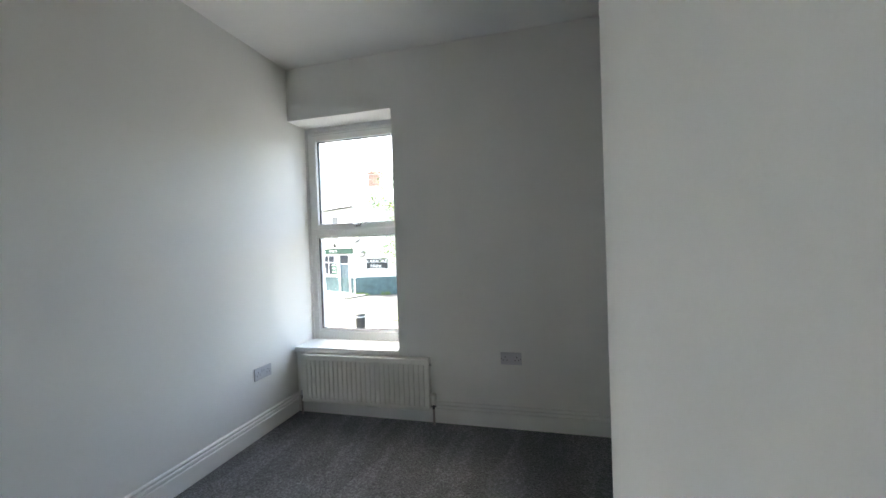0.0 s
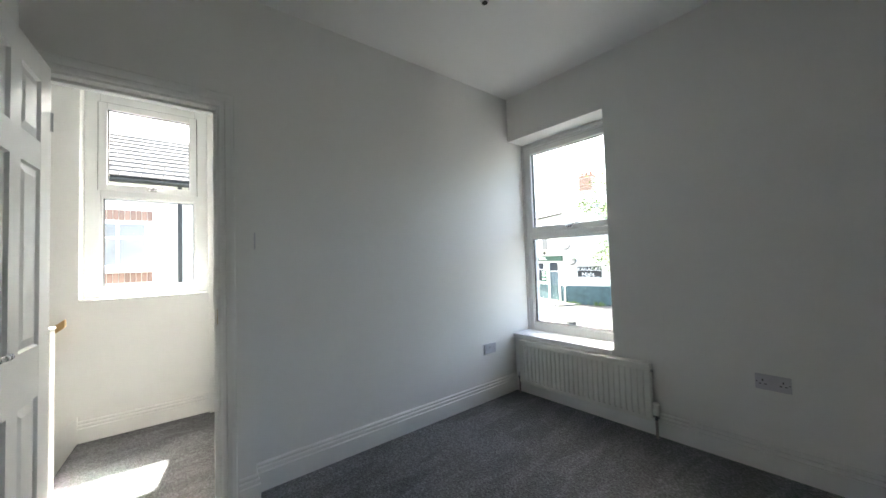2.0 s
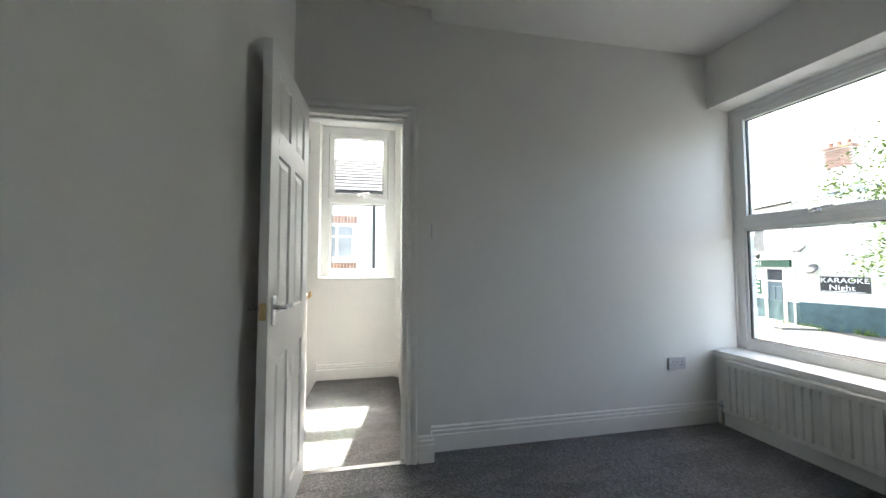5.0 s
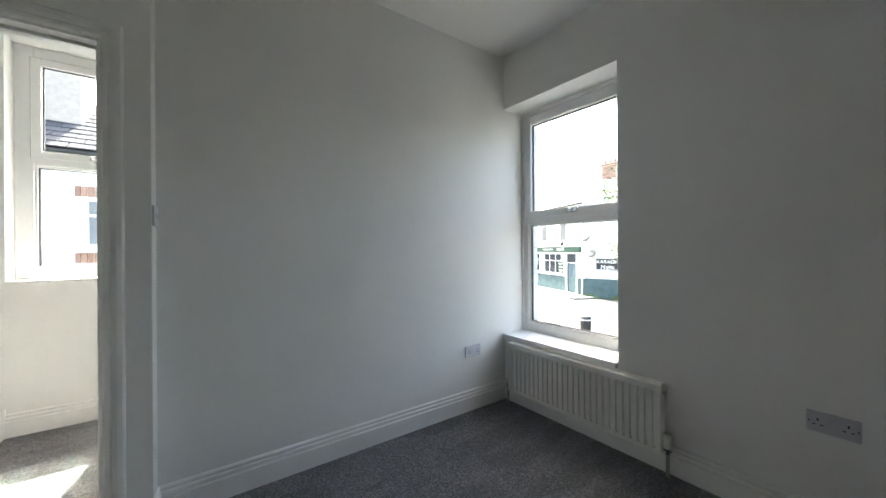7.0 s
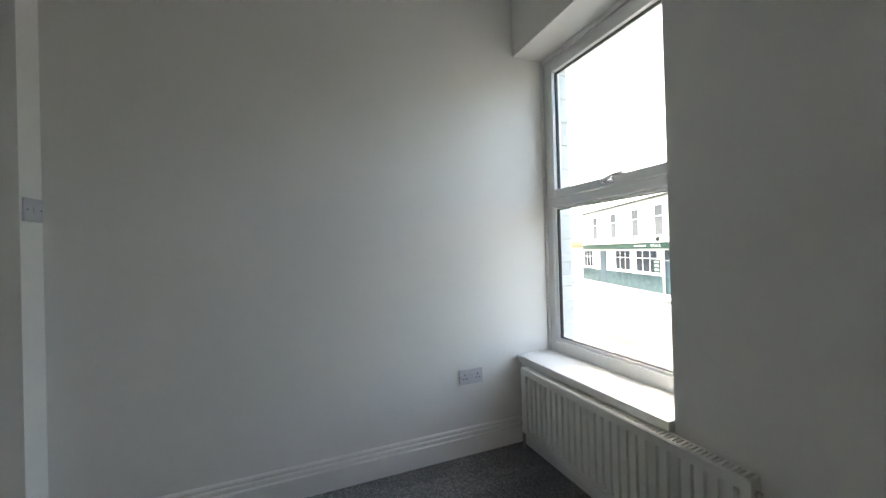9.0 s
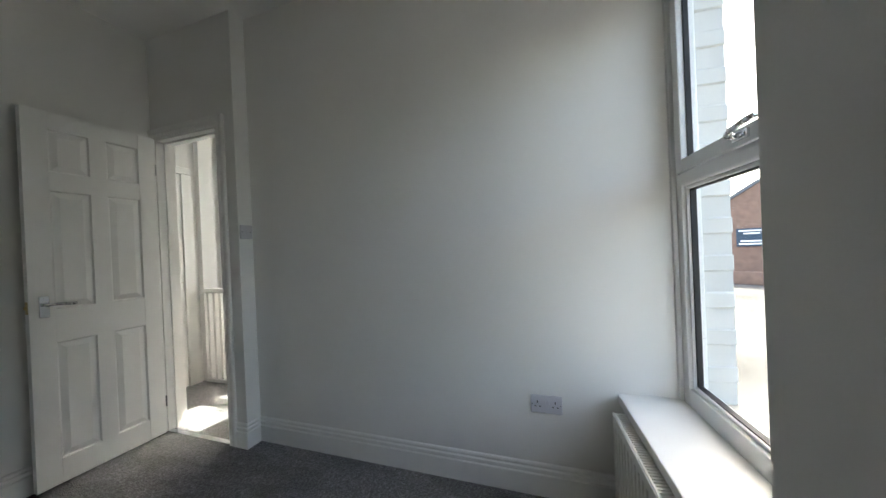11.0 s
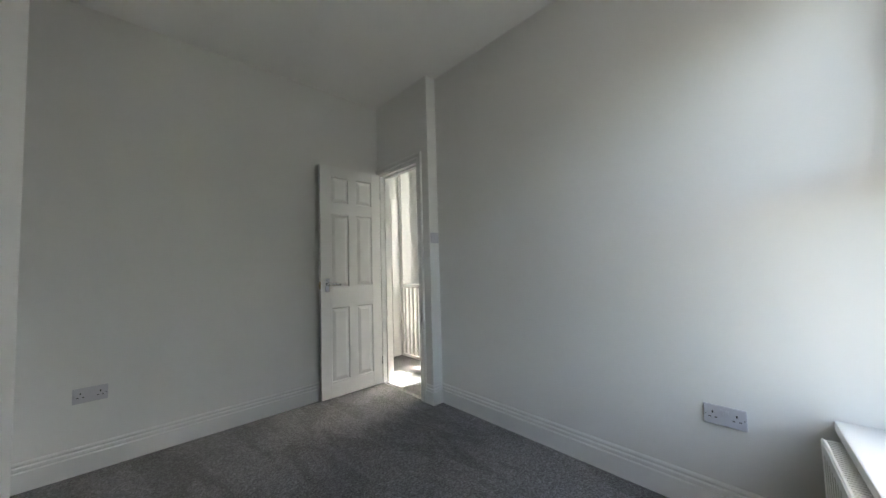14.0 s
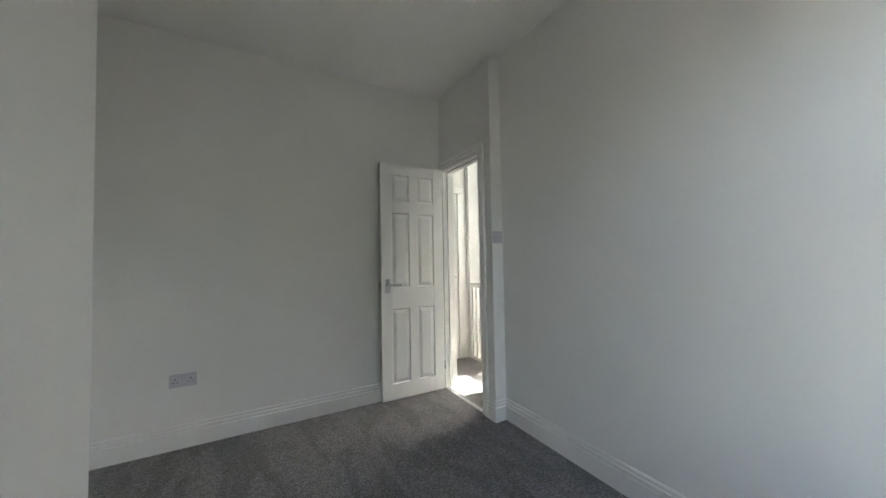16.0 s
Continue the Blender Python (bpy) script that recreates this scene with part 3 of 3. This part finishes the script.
part("lampholder", add_cyl(cyl((0, 0, 2.61), (0, 0, 2.58), 0.010, 0.018, 20), (0, 0, 2.58), (0, 0, 2.545), 0.018, 0.018, 20), PLASTIC, lp)
bm = bmesh.new()
bmesh.ops.create_uvsphere(bm, u_segments=24, v_segments=14, radius=0.039, matrix=Matrix.Translation((0, 0, 2.50)))
smooth(part("bulb", bm, GLOSS, lp, "white opal bulb"))
tagged(lp, "white pendant lamp with a bare opal bulb over the stairs", "pendant light")

# ---- stair guard, stairs, handrail ----
NX, NY = -0.655, -3.13
guard = empty("balustrade")
nw = part("newel_post", boxes((NX - 0.042, NX + 0.042, NY - 0.042, NY + 0.042, -0.2, 0.93), bev=0.004), GLOSS, guard)
part("cap", boxes((NX - 0.046, NX + 0.046, NY - 0.046, NY + 0.046, 0.93, 0.945), bev=0.004), GLOSS, nw)
part("handrail", boxes((NX - 0.028, NX + 0.028, -3.61, NY - 0.042, 0.88, 0.928), bev=0.01, seg=2), GLOSS, guard)
part("base_rail", boxes((NX - 0.028, NX + 0.028, -3.61, NY - 0.042, 0.0, 0.035), bev=0.005), GLOSS, guard)
for i in range(5):
    y = NY - 0.105 - i * 0.082
    part("baluster", boxes((NX - 0.016, NX + 0.016, y - 0.016, y + 0.016, 0.03, 0.883), bev=0.002), GLOSS, guard)
tagged(guard, "white painted stair balustrade with square newel post", "balustrade")
for i in range(4):
    st = boxes((LX + 0.02, -0.78, -3.20 - 0.23 * (i + 1) - 0.03, -3.15 - 0.23 * i, -0.19 * (i + 1) - 0.19, -0.19 * (i + 1)), bev=0.012, seg=2)
    tagged(obj("stair_step", st, CARPET), "grey carpeted stair step going down", "step", "stair steps")
structure("stair_landing", boxes((LX, -0.78, -4.2, -4.07, -1.3, -0.95)), CARPET, "grey carpeted half landing below the stairs", "stair landing")
hr = empty("wall_handrail")
bm = bmesh.new()
prism(bm, [(0, 0.86), (0, 0.915), (0.95, 0.130), (0.95, 0.075)], pose(LX + 0.045, -3.2, 0, 0, 0, -90), 0.042)
part("rail", bm, PINE, hr, "varnished pine handrail")
for k in (0.2, 0.75):
    y, z = -3.2 - k, 0.86 - k * 0.826
    b = part("bracket", cyl((LX + 0.002, y, z - 0.05), (LX + 0.066, y, z - 0.045), 0.007), CHROME, hr, "metal handrail bracket")
    part("stem", cyl((LX + 0.066, y, z - 0.048), (LX + 0.066, y, z + 0.012), 0.006), CHROME, b)
tagged(hr, "varnished pine handrail sloping down the stair wall", "handrail")
structure("stair_string", prism(bmesh.new(), [(0, 0.0), (0, 0.19), (1.0, -0.636), (1.0, -0.842)], pose(LX + 0.001, -3.15, 0, 0, 0, -90), 0.02), GLOSS, "white painted stair string along the wall", "stair string")

# ---- street ----
GZ = -1.9
structure("ground", boxes((-900, 900, -900, 900, GZ - 0.6, GZ)), ASPHALT, "worn grey asphalt road and yard", "ground")


def pavement(name, a, b, w, label):
    d = Vector((b[0] - a[0], b[1] - a[1], 0))
    m = pose(a[0], a[1], GZ, 0, 0, math.degrees(math.atan2(d.y, d.x)))
    top = empty(name, m)
    part("slab", boxes((0, d.length, 0.13, w, -0.1, 0.10)), PAVING, top)
    n = int(d.length / 0.9)
    first = None
    for i in range(n):
        if first is None:
            first = part("kerb_stone", boxes((0.004, 0.895, 0, 0.126, -0.1, 0.105), bev=0.012), KERB, top)
        else:
            o = new("kerb_stone", first.data)
            o.parent = top
            o.location.x = i * 0.9
    return tagged(top, label, "pavement", kind="structure")


FC = Vector((-10.35, 17.2, GZ))     # corner of the public house
FL = Vector((-22.5, 21.4, GZ))    # far end of its front
SR = Vector((-5.3, 18.7, GZ))     # end of its side wall
fd = (FL - FC).normalized()
fn = Vector((fd.y, -fd.x, 0))
if fn.y > 0:
    fn = -fn
pavement("pavement", (FL + fn * 1.6)[:2], (FC + fn * 1.6 - fd * 0.9)[:2], 1.7, "pale concrete pavement with stone kerb along the public house")


def wall_frame(origin, along):
    """Local frame of a facade: x along it, y into the building, z up."""
    x = along.normalized()
    z = Vector((0, 0, 1))
    y = z.cross(x)
    m = Matrix((x, y, z)).transposed().to_4x4()
    m.translation = origin
    return m


def facade_window(parent, x, z, w, h, material, lights=2, proud=0.02):
    f = part("window", boxes((x, x + 0.07, -proud, 0.05, z, z + h), (x + w - 0.07, x + w, -proud, 0.05, z, z + h), (x + 0.07, x + w - 0.07, -proud, 0.05, z, z + 0.07), (x + 0.07, x + w - 0.07, -proud, 0.05, z + h - 0.07, z + h), bev=0.006), UPVC, parent, "white framed window")
    part("pane", boxes((x + 0.07, x + w - 0.07, -0.012, -0.001, z + 0.07, z + h - 0.07)), material, f, "dark window glass")
    for i in range(1, lights):
        c = x + w * i / lights
        part("glazing_bar", boxes((c - 0.025, c + 0.025, -proud * 0.95, -0.0125, z + 0.07, z + h - 0.07)), UPVC, f)
    part("glazing_bar", boxes((x + 0.07, x + w - 0.07, -proud * 0.9, -0.0122, z + h * 0.62, z + h * 0.62 + 0.045)), UPVC, f)
    part("sill", boxes((x - 0.06, x + w + 0.06, -0.1, 0.02, z - 0.1, z), bev=0.01), RENDER_W, f)
    return f


# front of the public house: local x runs from the far end to the corner
pub = empty("public_house", wall_frame(FL, FC - FL))
plen = (FC - FL).length
EAVE = 6.1
part("wall", boxes((0, plen, 0, 7.0, 0, EAVE)), RENDER_W, pub, "white painted render front")
part("dado", boxes((-0.03, plen - 0.0, -0.03, 0.0, 0, 1.15), bev=0.01), GREEN, pub, "dark green painted base")
fas = part("fascia", boxes((0.3, plen - 0.25, -0.14, 0.0, 2.86, 3.22), bev=0.015), GREENSIGN, pub, "green sign board with pale lettering")
part("cornice", boxes((0.25, plen - 0.2, -0.22, 0.0, 3.22, 3.30), bev=0.02), RENDER_W, pub)
lettering("lettering", "SPORTS", 0.26, Matrix.Translation((plen - 2.4, -0.145, 3.03)) @ pose(0, 0, 0, 90, 0, 0), BOARD_W, fas)
for k in range(7):
    part("lettering_bar", boxes((plen - 4.6 + k * 0.19, plen - 4.48 + k * 0.19, -0.148, -0.139, 2.99, 3.09)), BOARD_W, fas)
for x in (2.1, 5.0, 7.8, 10.2):
    facade_window(pub, x, 3.62, 0.85, 1.95, NET, 1)
for x, w in ((0.3, 1.7), (5.6, 2.0), (8.2, 2.25)):
    facade_window(pub, x, 1.27, w, 1.5, DARKGLASS, 3)
dr = part("door", boxes((plen - 1.75, plen - 0.75, -0.01, 0.06, 0.12, 2.1), bev=0.01), BLUEDOOR, pub, "grey-blue painted door")
for z in (0.3, 1.15):
    for x in (0.12, 0.54):
        part("panel", boxes((plen - 1.75 + x, plen - 1.75 + x + 0.34, -0.03, 0.0, z, z + 0.7), bev=0.012), BLUEDOOR, dr)
part("fanlight", boxes((plen - 1.75, plen - 0.75, -0.012, 0.05, 2.16, 2.74)), DARKGLASS, dr)
part("door_frame", boxes((plen - 1.9, plen - 1.75, -0.09, 0.05, 0, 2.8), (plen - 0.75, plen - 0.6, -0.09, 0.05, 0, 2.8), (plen - 1.75, plen - 0.75, -0.09, 0.05, 2.74, 2.8), bev=0.01), RENDER_W, pub)
part("door", boxes((3.3, 4.2, -0.04, 0.06, 0.1, 2.7), bev=0.01), BLUEDOOR, pub, "grey-blue painted door")
part("menu_board", boxes((plen - 2.75, plen - 2.2, -0.05, 0.0, 1.35, 2.15), bev=0.01), GREENSIGN, pub)
for z in (1.5, 1.75, 1.98):
    part("menu_bar", boxes((plen - 2.66, plen - 2.29, -0.056, -0.049, z, z + 0.08)), BOARD_W, pub)
part("downpipe", cyl((plen - 0.15, -0.06, 0), (plen - 0.15, -0.06, EAVE), 0.045, n=10), RENDER_W, pub)
part("gutter", cyl((0, -0.1, EAVE - 0.03), (plen, -0.1, EAVE - 0.03), 0.06, n=10), BLACKM, pub, "dark eaves gutter")
bm = bmesh.new()
prism(bm, [(0, 0), (7.4, 0), (3.7, 0.8)], Matrix.Translation((0, -0.2, EAVE)) @ pose(0, 0, 0, 0, 0, 90), -plen)
part("roof", bm, SLATE, pub, "grey slate roof")
lamp_a = part("wall_lamp", boxes((plen - 1.75, plen - 1.2, -0.5, -0.46, 3.62, 3.66), (plen - 1.24, plen - 1.2, -0.5, 0.0, 3.60, 3.64), bev=0.005), BLACKM, pub, "black iron lantern bracket")
part("lantern", add_cyl(cyl((plen - 1.7, -0.48, 3.62), (plen - 1.7, -0.48, 3.5), 0.03, 0.14, 8), (plen - 1.7, -0.48, 3.5), (plen - 1.7, -0.48, 3.28), 0.13, 0.08, 8), BLACKM, lamp_a)
part("step", boxes((plen - 1.9, plen - 0.6, -0.6, -0.1, 0, 0.14), bev=0.02), KERB, pub)
tagged(pub, "white rendered public house with green base and fascia", "pub building")

# its side wing, lower and facing the window
wing = empty("side_wing", wall_frame(FC + Vector((0.02, -0.02, 0)), SR - FC))
wl = (SR - FC).length
part("wall", boxes((0, wl, 0, 5.0, 0, 6.0)), RENDER_W, wing, "cream painted render wall")
part("dado", boxes((0, wl + 0.02, -0.05, 0.0, 0, 1.2), bev=0.012), GREEN, wing, "dark green painted base, weathered")
part("string_course", boxes((0, wl, -0.06, 0, 2.56, 2.61), bev=0.01), RENDER_W, wing)
ban = part("banner", boxes((0.7, 2.15, -0.03, -0.005, 1.75, 2.45), bev=0.005), BLACKM, wing, "black banner with white lettering, partly worn")
lettering("lettering", "Night", 0.34, Matrix.Translation((1.35, -0.035, 1.95)) @ pose(0, 0, 0, 90, 0, 0), BOARD_W, ban)
lettering("lettering", "KARAOKE", 0.31, Matrix.Translation((1.42, -0.035, 2.27)) @ pose(0, 0, 0, 90, 0, 0), BOARD_W, ban)
part("lettering_bar", boxes((0.75, 2.0, -0.036, -0.028, 1.775, 1.80)), BOARD_W, ban)
for x, z in ((0.12, 3.6), (0.5, 2.6)):
    bm = bmesh.new()
    bmesh.ops.create_uvsphere(bm, u_segments=18, v_segments=9, radius=0.26, matrix=Matrix.Translation((x, -0.25, z + 0.2)) @ pose(0, 0, 0, 55, 0, -20) @ Matrix.Diagonal((1, 1, 0.22, 1)))
    add_cyl(bm, (x, 0.0, z), (x, -0.22, z + 0.17), 0.02, n=8)
    part("satellite_dish", bm, DISH, wing, "grey satellite dish")
part("vent_box", boxes((4.1, 4.5, -0.25, 0, 2.85, 3.25), bev=0.02), RENDER_W, wing)
part("downpipe", cyl((4.75, -0.06, 0), (4.75, -0.06, 3.4), 0.045, n=10), BLACKM, wing)
part("parapet", boxes((-0.1, wl + 0.1, -0.08, 0.3, 6.0, 6.12), bev=0.02), RENDER_W, wing)
tagged(wing, "cream and green side wing of the public house", "building")


def brick_face(parent, w, h, bw, bh, x0, z0, y, dep, keep=lambda x, z: True):
    """Courses of bricks as pieces that share one mesh."""
    full = boxes((0.005, bw - 0.005, -dep, 0, 0.005, bh - 0.005), bev=0.004)
    first = None
    r = 0
    z = z0
    while z + bh <= z0 + h + 1e-6:
        x = x0 - (bw / 2 if r % 2 else 0)
        while x < x0 + w - bw * 0.4:
            if x >= x0 - 1e-6 and x + bw <= x0 + w + 1e-6 and keep(x + bw / 2, z + bh / 2):
                if first is None:
                    first = part("brick", full, BRICK, parent)
                    o = first
                else:
                    o = new("brick", first.data)
                    o.parent = parent
                o.location = (x, y, z)
            x += bw
        r += 1
        z += bh


# brick chimney on the ridge behind
ch = empty("chimney_stack", pose(-10.95, 20.2, 0.34, 0, 0, 8) @ Matrix.Diagonal((0.85, 0.85, 0.92, 1)))
part("core", boxes((0.01, 1.19, 0.01, 0.8, 6.15, 7.25)), MORTAR, ch)
part("base", boxes((-0.03, 1.23, -0.03, 0.84, 4.2, 6.2), bev=0.02), FLAKED, ch, "off-white render, flaking in patches")
brick_face(ch, 1.2, 1.0, 0.24, 0.083, 0, 6.2, 0.012, 0.014)
part("oversail", boxes((-0.06, 1.26, -0.06, 0.86, 7.25, 7.42), bev=0.02), BRICK, ch)
for x in (0.2, 0.55, 0.95):
    part("chimney_pot", cyl((x, 0.4, 7.4), (x, 0.4, 7.72), 0.14, 0.10, 12), TERRA, ch, "terracotta chimney pot")
tagged(ch, "red brick chimney stack with terracotta pots", "chimney")

# brick gable house down the street
gb = empty("brick_house", pose(-26.2, 9.8, GZ, 0, 0, 62))
GW, GE, GP = 7.0, 4.5, 6.85
bm = bmesh.new()
prism(bm, [(0, 0), (GW, 0), (GW, GE), (GW / 2, GP), (0, GE)], Matrix.Identity(4), 6.0)
part("wall", bm, BRICK, gb, "red brick gable wall")
part("verge", prism(prism(bmesh.new(), [(-0.2, GE - 0.1), (GW / 2, GP + 0.03), (GW / 2, GP + 0.25), (-0.2, GE + 0.1)], Matrix.Translation((0, -0.1, 0)), 6.2), [(GW + 0.2, GE - 0.1), (GW + 0.2, GE + 0.1), (GW / 2, GP + 0.25), (GW / 2, GP + 0.03)], Matrix.Translation((0, -0.1, 0)), 6.2), SLATE, gb, "slate roof verge")
sg = part("sign", boxes((1.75, 3.3, -0.08, 0, 2.35, 3.55), bev=0.01), mat("navy_sign", (0.02, 0.05, 0.09), 0.5), gb, "navy sign board with white writing")
for z, a, b in ((3.34, 1.87, 3.18), (3.16, 2.1, 2.9), (2.66, 1.95, 3.1), (2.47, 1.87, 3.18)):
    part("lettering_bar", boxes((a, b, -0.088, -0.078, z, z + 0.1)), BOARD_W, sg)
part("plinth_wall", boxes((-3, GW - 0.2, -1.6, -1.3, 0, 0.8), bev=0.02), BRICK, gb, "low brick garden wall")
tagged(gb, "red brick gable house down the street", "house")
pavement("pavement", (-26.0, 8.0), (-20.5, 18.5), 2.0, "pale concrete pavement in front of the brick house")

# overhead cable from the far eaves to the chimney
cb = bmesh.new()
ca, cc = Vector((-17.5, 17.0, 5.0)), Vector((-11.1, 20.3, 6.1))
pts = [ca.lerp(cc, i / 10) - Vector((0, 0, 0.35 * (1 - (i / 5 - 1) ** 2))) for i in range(11)]
for p, q in zip(pts, pts[1:]):
    add_cyl(cb, p, q, 0.012, n=6)
tagged(obj("overhead_cable", cb, BLACKM), "thin black overhead cable running to the chimney", "cable")

# litter bin by the kerb
lb = empty("litter_bin", pose(-5.1, 9.1, GZ) @ Matrix.Diagonal((0.66, 0.66, 0.56, 1)))
part("body", add_cyl(cyl((0, 0, 0), (0, 0, 0.75), 0.27, 0.29, 20), (0, 0, 0.75), (0, 0, 0.8), 0.30, 0.30, 20), BLACKM, lb)
part("hood", add_cyl(cyl((0, 0, 0.95), (0, 0, 1.1), 0.30, 0.24, 20), (0, 0, 0.8), (0, 0, 0.95), 0.27, 0.27, 8), BLACKM, lb)
part("label_band", cyl((0, 0, 0.86), (0, 0, 0.91), 0.285, n=20), BOARD_W, lb, "pale label band")
tagged(lb, "black cylindrical litter bin by the road", "litter bin")
structure("grass_verge", boxes((-4.6, 4.0, 10.6, 14.0, GZ, GZ + 0.04), bev=0.01), GRASS, "sunlit grass verge beneath the tree", "grass")


# ---- tree ----
def tree(x, y, base, height, spread, seed, leaves):
    rng = random.Random(seed)
    top = empty("tree", pose(x, y, base))
    bm = bmesh.new()
    tips = []

    def limb(a, d, r, n, depth):
        for i in range(n):
            b = a + d * (height * 0.08)
            add_cyl(bm, a, b, r, r * 0.85, 8)
            a, r = b, r * 0.85
            d = (d + Vector((rng.uniform(-.25, .25), rng.uniform(-.25, .25), rng.uniform(-.05, .2)))).normalized()
            if depth < 3:
                for k in range(2):
                    e = (d + Vector((rng.uniform(-1, 1), rng.uniform(-1, 1), rng.uniform(-.35, .5)))).normalized()
                    limb(a, e, r * 0.6, max(2, n - 2), depth + 1)
            if depth > 0:
                tips.append(a.copy())

    limb(Vector((0, 0, -0.1)), Vector((0, 0, 1)), 0.16, 6, 0)
    part("trunk", bm, BARK, top, "grey-brown trunk and limbs")
    clumps = [q + Vector((rng.gauss(0, 0.3), rng.gauss(0, 0.3), rng.gauss(0, 0.25))) for q in tips for _ in range(2)]
    verts, faces = [], []
    for k in range(leaves):
        c = rng.choice(clumps) + Vector((rng.gauss(0, spread), rng.gauss(0, spread), rng.gauss(0, spread * 0.6)))
        q = Euler((rng.uniform(-0.9, 0.9), rng.uniform(-0.9, 0.9), rng.uniform(0, 6.3))).to_matrix()
        s = rng.uniform(0.04, 0.072)
        i = len(verts)
        for v in ((0, -s, 0), (0.45 * s, -0.3 * s, 0.1 * s), (0.4 * s, 0.5 * s, 0.05 * s), (0, s, -0.1 * s), (-0.4 * s, 0.5 * s, 0.05 * s), (-0.45 * s, -0.3 * s, 0.1 * s)):
            verts.append(tuple(c + q @ Vector(v)))
        faces.append(tuple(range(i, i + 6)))
    me = bpy.data.meshes.new("crown")
    me.from_pydata(verts, [], faces)
    me.materials.append(LEAF)
    cr = new("crown", me)
    cr.parent = top
    tagged(cr, "open crown of fresh green leaves", kind="stuff")
    return tagged(top, "leafy green street tree with open crown", "tree")


def weeds(x, y, n, seed):
    rng = random.Random(seed)
    v, f = [], []
    for k in range(n):
        c = Vector((rng.gauss(0, 0.3), rng.gauss(0, 0.08), 0))
        a = rng.uniform(0, 6.28)
        h = rng.uniform(0.1, 0.32)
        d = Vector((math.cos(a), math.sin(a), 0)) * rng.uniform(0.02, 0.12)
        s = Vector((-math.sin(a), math.cos(a), 0)) * rng.uniform(0.008, 0.02)
        i = len(v)
        v += [tuple(c - s), tuple(c + s), tuple(c + d * 0.5 + s + Vector((0, 0, h * 0.6))), tuple(c + d + Vector((0, 0, h)))]
        f.append((i, i + 1, i + 2, i + 3))
    me = bpy.data.meshes.new("weeds")
    me.from_pydata(v, [], f)
    me.materials.append(LEAF)
    ob = new("weeds", me)
    ob.location = (x, y, GZ)
    return tagged(ob, "green weeds growing at the foot of the wall", "weeds", kind="stuff")


weeds(-9.9, 17.0, 110, 3)
weeds(-8.4, 17.5, 60, 4)
weeds(-11.2, 16.9, 120, 8)
tree(-2.25, 12.3, GZ, 8.6, 0.26, 5, 130000)

# ---- house behind the landing window ----
nh = empty("neighbour_house", pose(-7.2, -7.0, GZ, 0, 0, 90))
NW, NE = 9.0, 5.05
part("wall", boxes((0, NW, 0, 5.0, 0, NE)), RENDER_W, nh, "white rendered wall")
facade_window(nh, 2.75, 3.2, 0.95, 0.98, SKYGLASS, 2)
for z, nm in ((4.2, "lintel_brick"), (2.9, "sill_brick")):
    first = None
    for i in range(13):
        if first is None:
            first = part("brick", boxes((0.004, 0.081, -0.03, 0.0, 0, 0.2), bev=0.004), BRICK, nh)
            first.location = (2.63, 0, z)
        else:
            o = new("brick", first.data)
            o.parent = nh
            o.location = (2.63 + i * 0.087, 0, z)
part("gutter", cyl((-0.2, -0.12, NE - 0.02), (NW + 0.2, -0.12, NE - 0.02), 0.065, n=10), BLACKM, nh, "dark eaves gutter")
part("downpipe", cyl((4.22, -0.07, 0), (4.22, -0.07, NE), 0.04, n=10), BLACKM, nh, "black plastic downpipe")
roof = part("roof", prism(bmesh.new(), [(-0.15, 0), (2.5, 1.75), (5.2, 0)], Matrix.Translation((-0.2, 0, NE)) @ pose(0, 0, 0, 0, 0, 90), -(NW + 0.4)), TILE, nh, "grey tiled roof")
tl = boxes((0, 0.33, -0.02, 0.30, 0, 0.025), bev=0.006)
first = None
slope = math.atan2(1.75, 2.65)
for r in range(11):
    for c in range(24):
        if first is None:
            first = part("roof_tile", tl, TILE, roof)
            o = first
        else:
            o = new("roof_tile", first.data)
            o.parent = roof
        s = r * 0.27
        o.matrix_basis = Matrix.Translation((0.2 + c * 0.34 + (0.17 if r % 2 else 0), -0.2 + s * math.cos(slope), NE + 0.03 + s * math.sin(slope))) @ pose(0, 0, 0, math.degrees(slope) - 4, 0, 0)
st2 = empty("chimney_stack", pose(-9.0, -5.2, GZ))
part("core", boxes((0.01, 0.89, 0.01, 0.69, NE + 0.8, NE + 2.9)), MORTAR, st2)
brick_face(st2, 0.9, 1.5, 0.225, 0.083, 0, NE + 1.3, 0.012, 0.014)
tagged(st2, "red brick chimney stack on the neighbouring roof", "chimney")
tagged(nh, "white rendered neighbouring house with grey tiled roof", "house")

# painted quoin bricks beside the bedroom window, outside
first = None
for i in range(24):
    z = 0.54 + i * 0.0775
    if first is None:
        first = obj("brick", boxes((0, 0.112, 0, 0.115, 0.004, 0.073), bev=0.006), WHITE_BRICK, bpy.data.objects["wall_outer_front"])
        o = first
    else:
        o = new("brick", first.data)
        o.parent = first.parent
    o.location = (-0.085 + (0.012 if i % 2 else 0.0), 0.30, z)
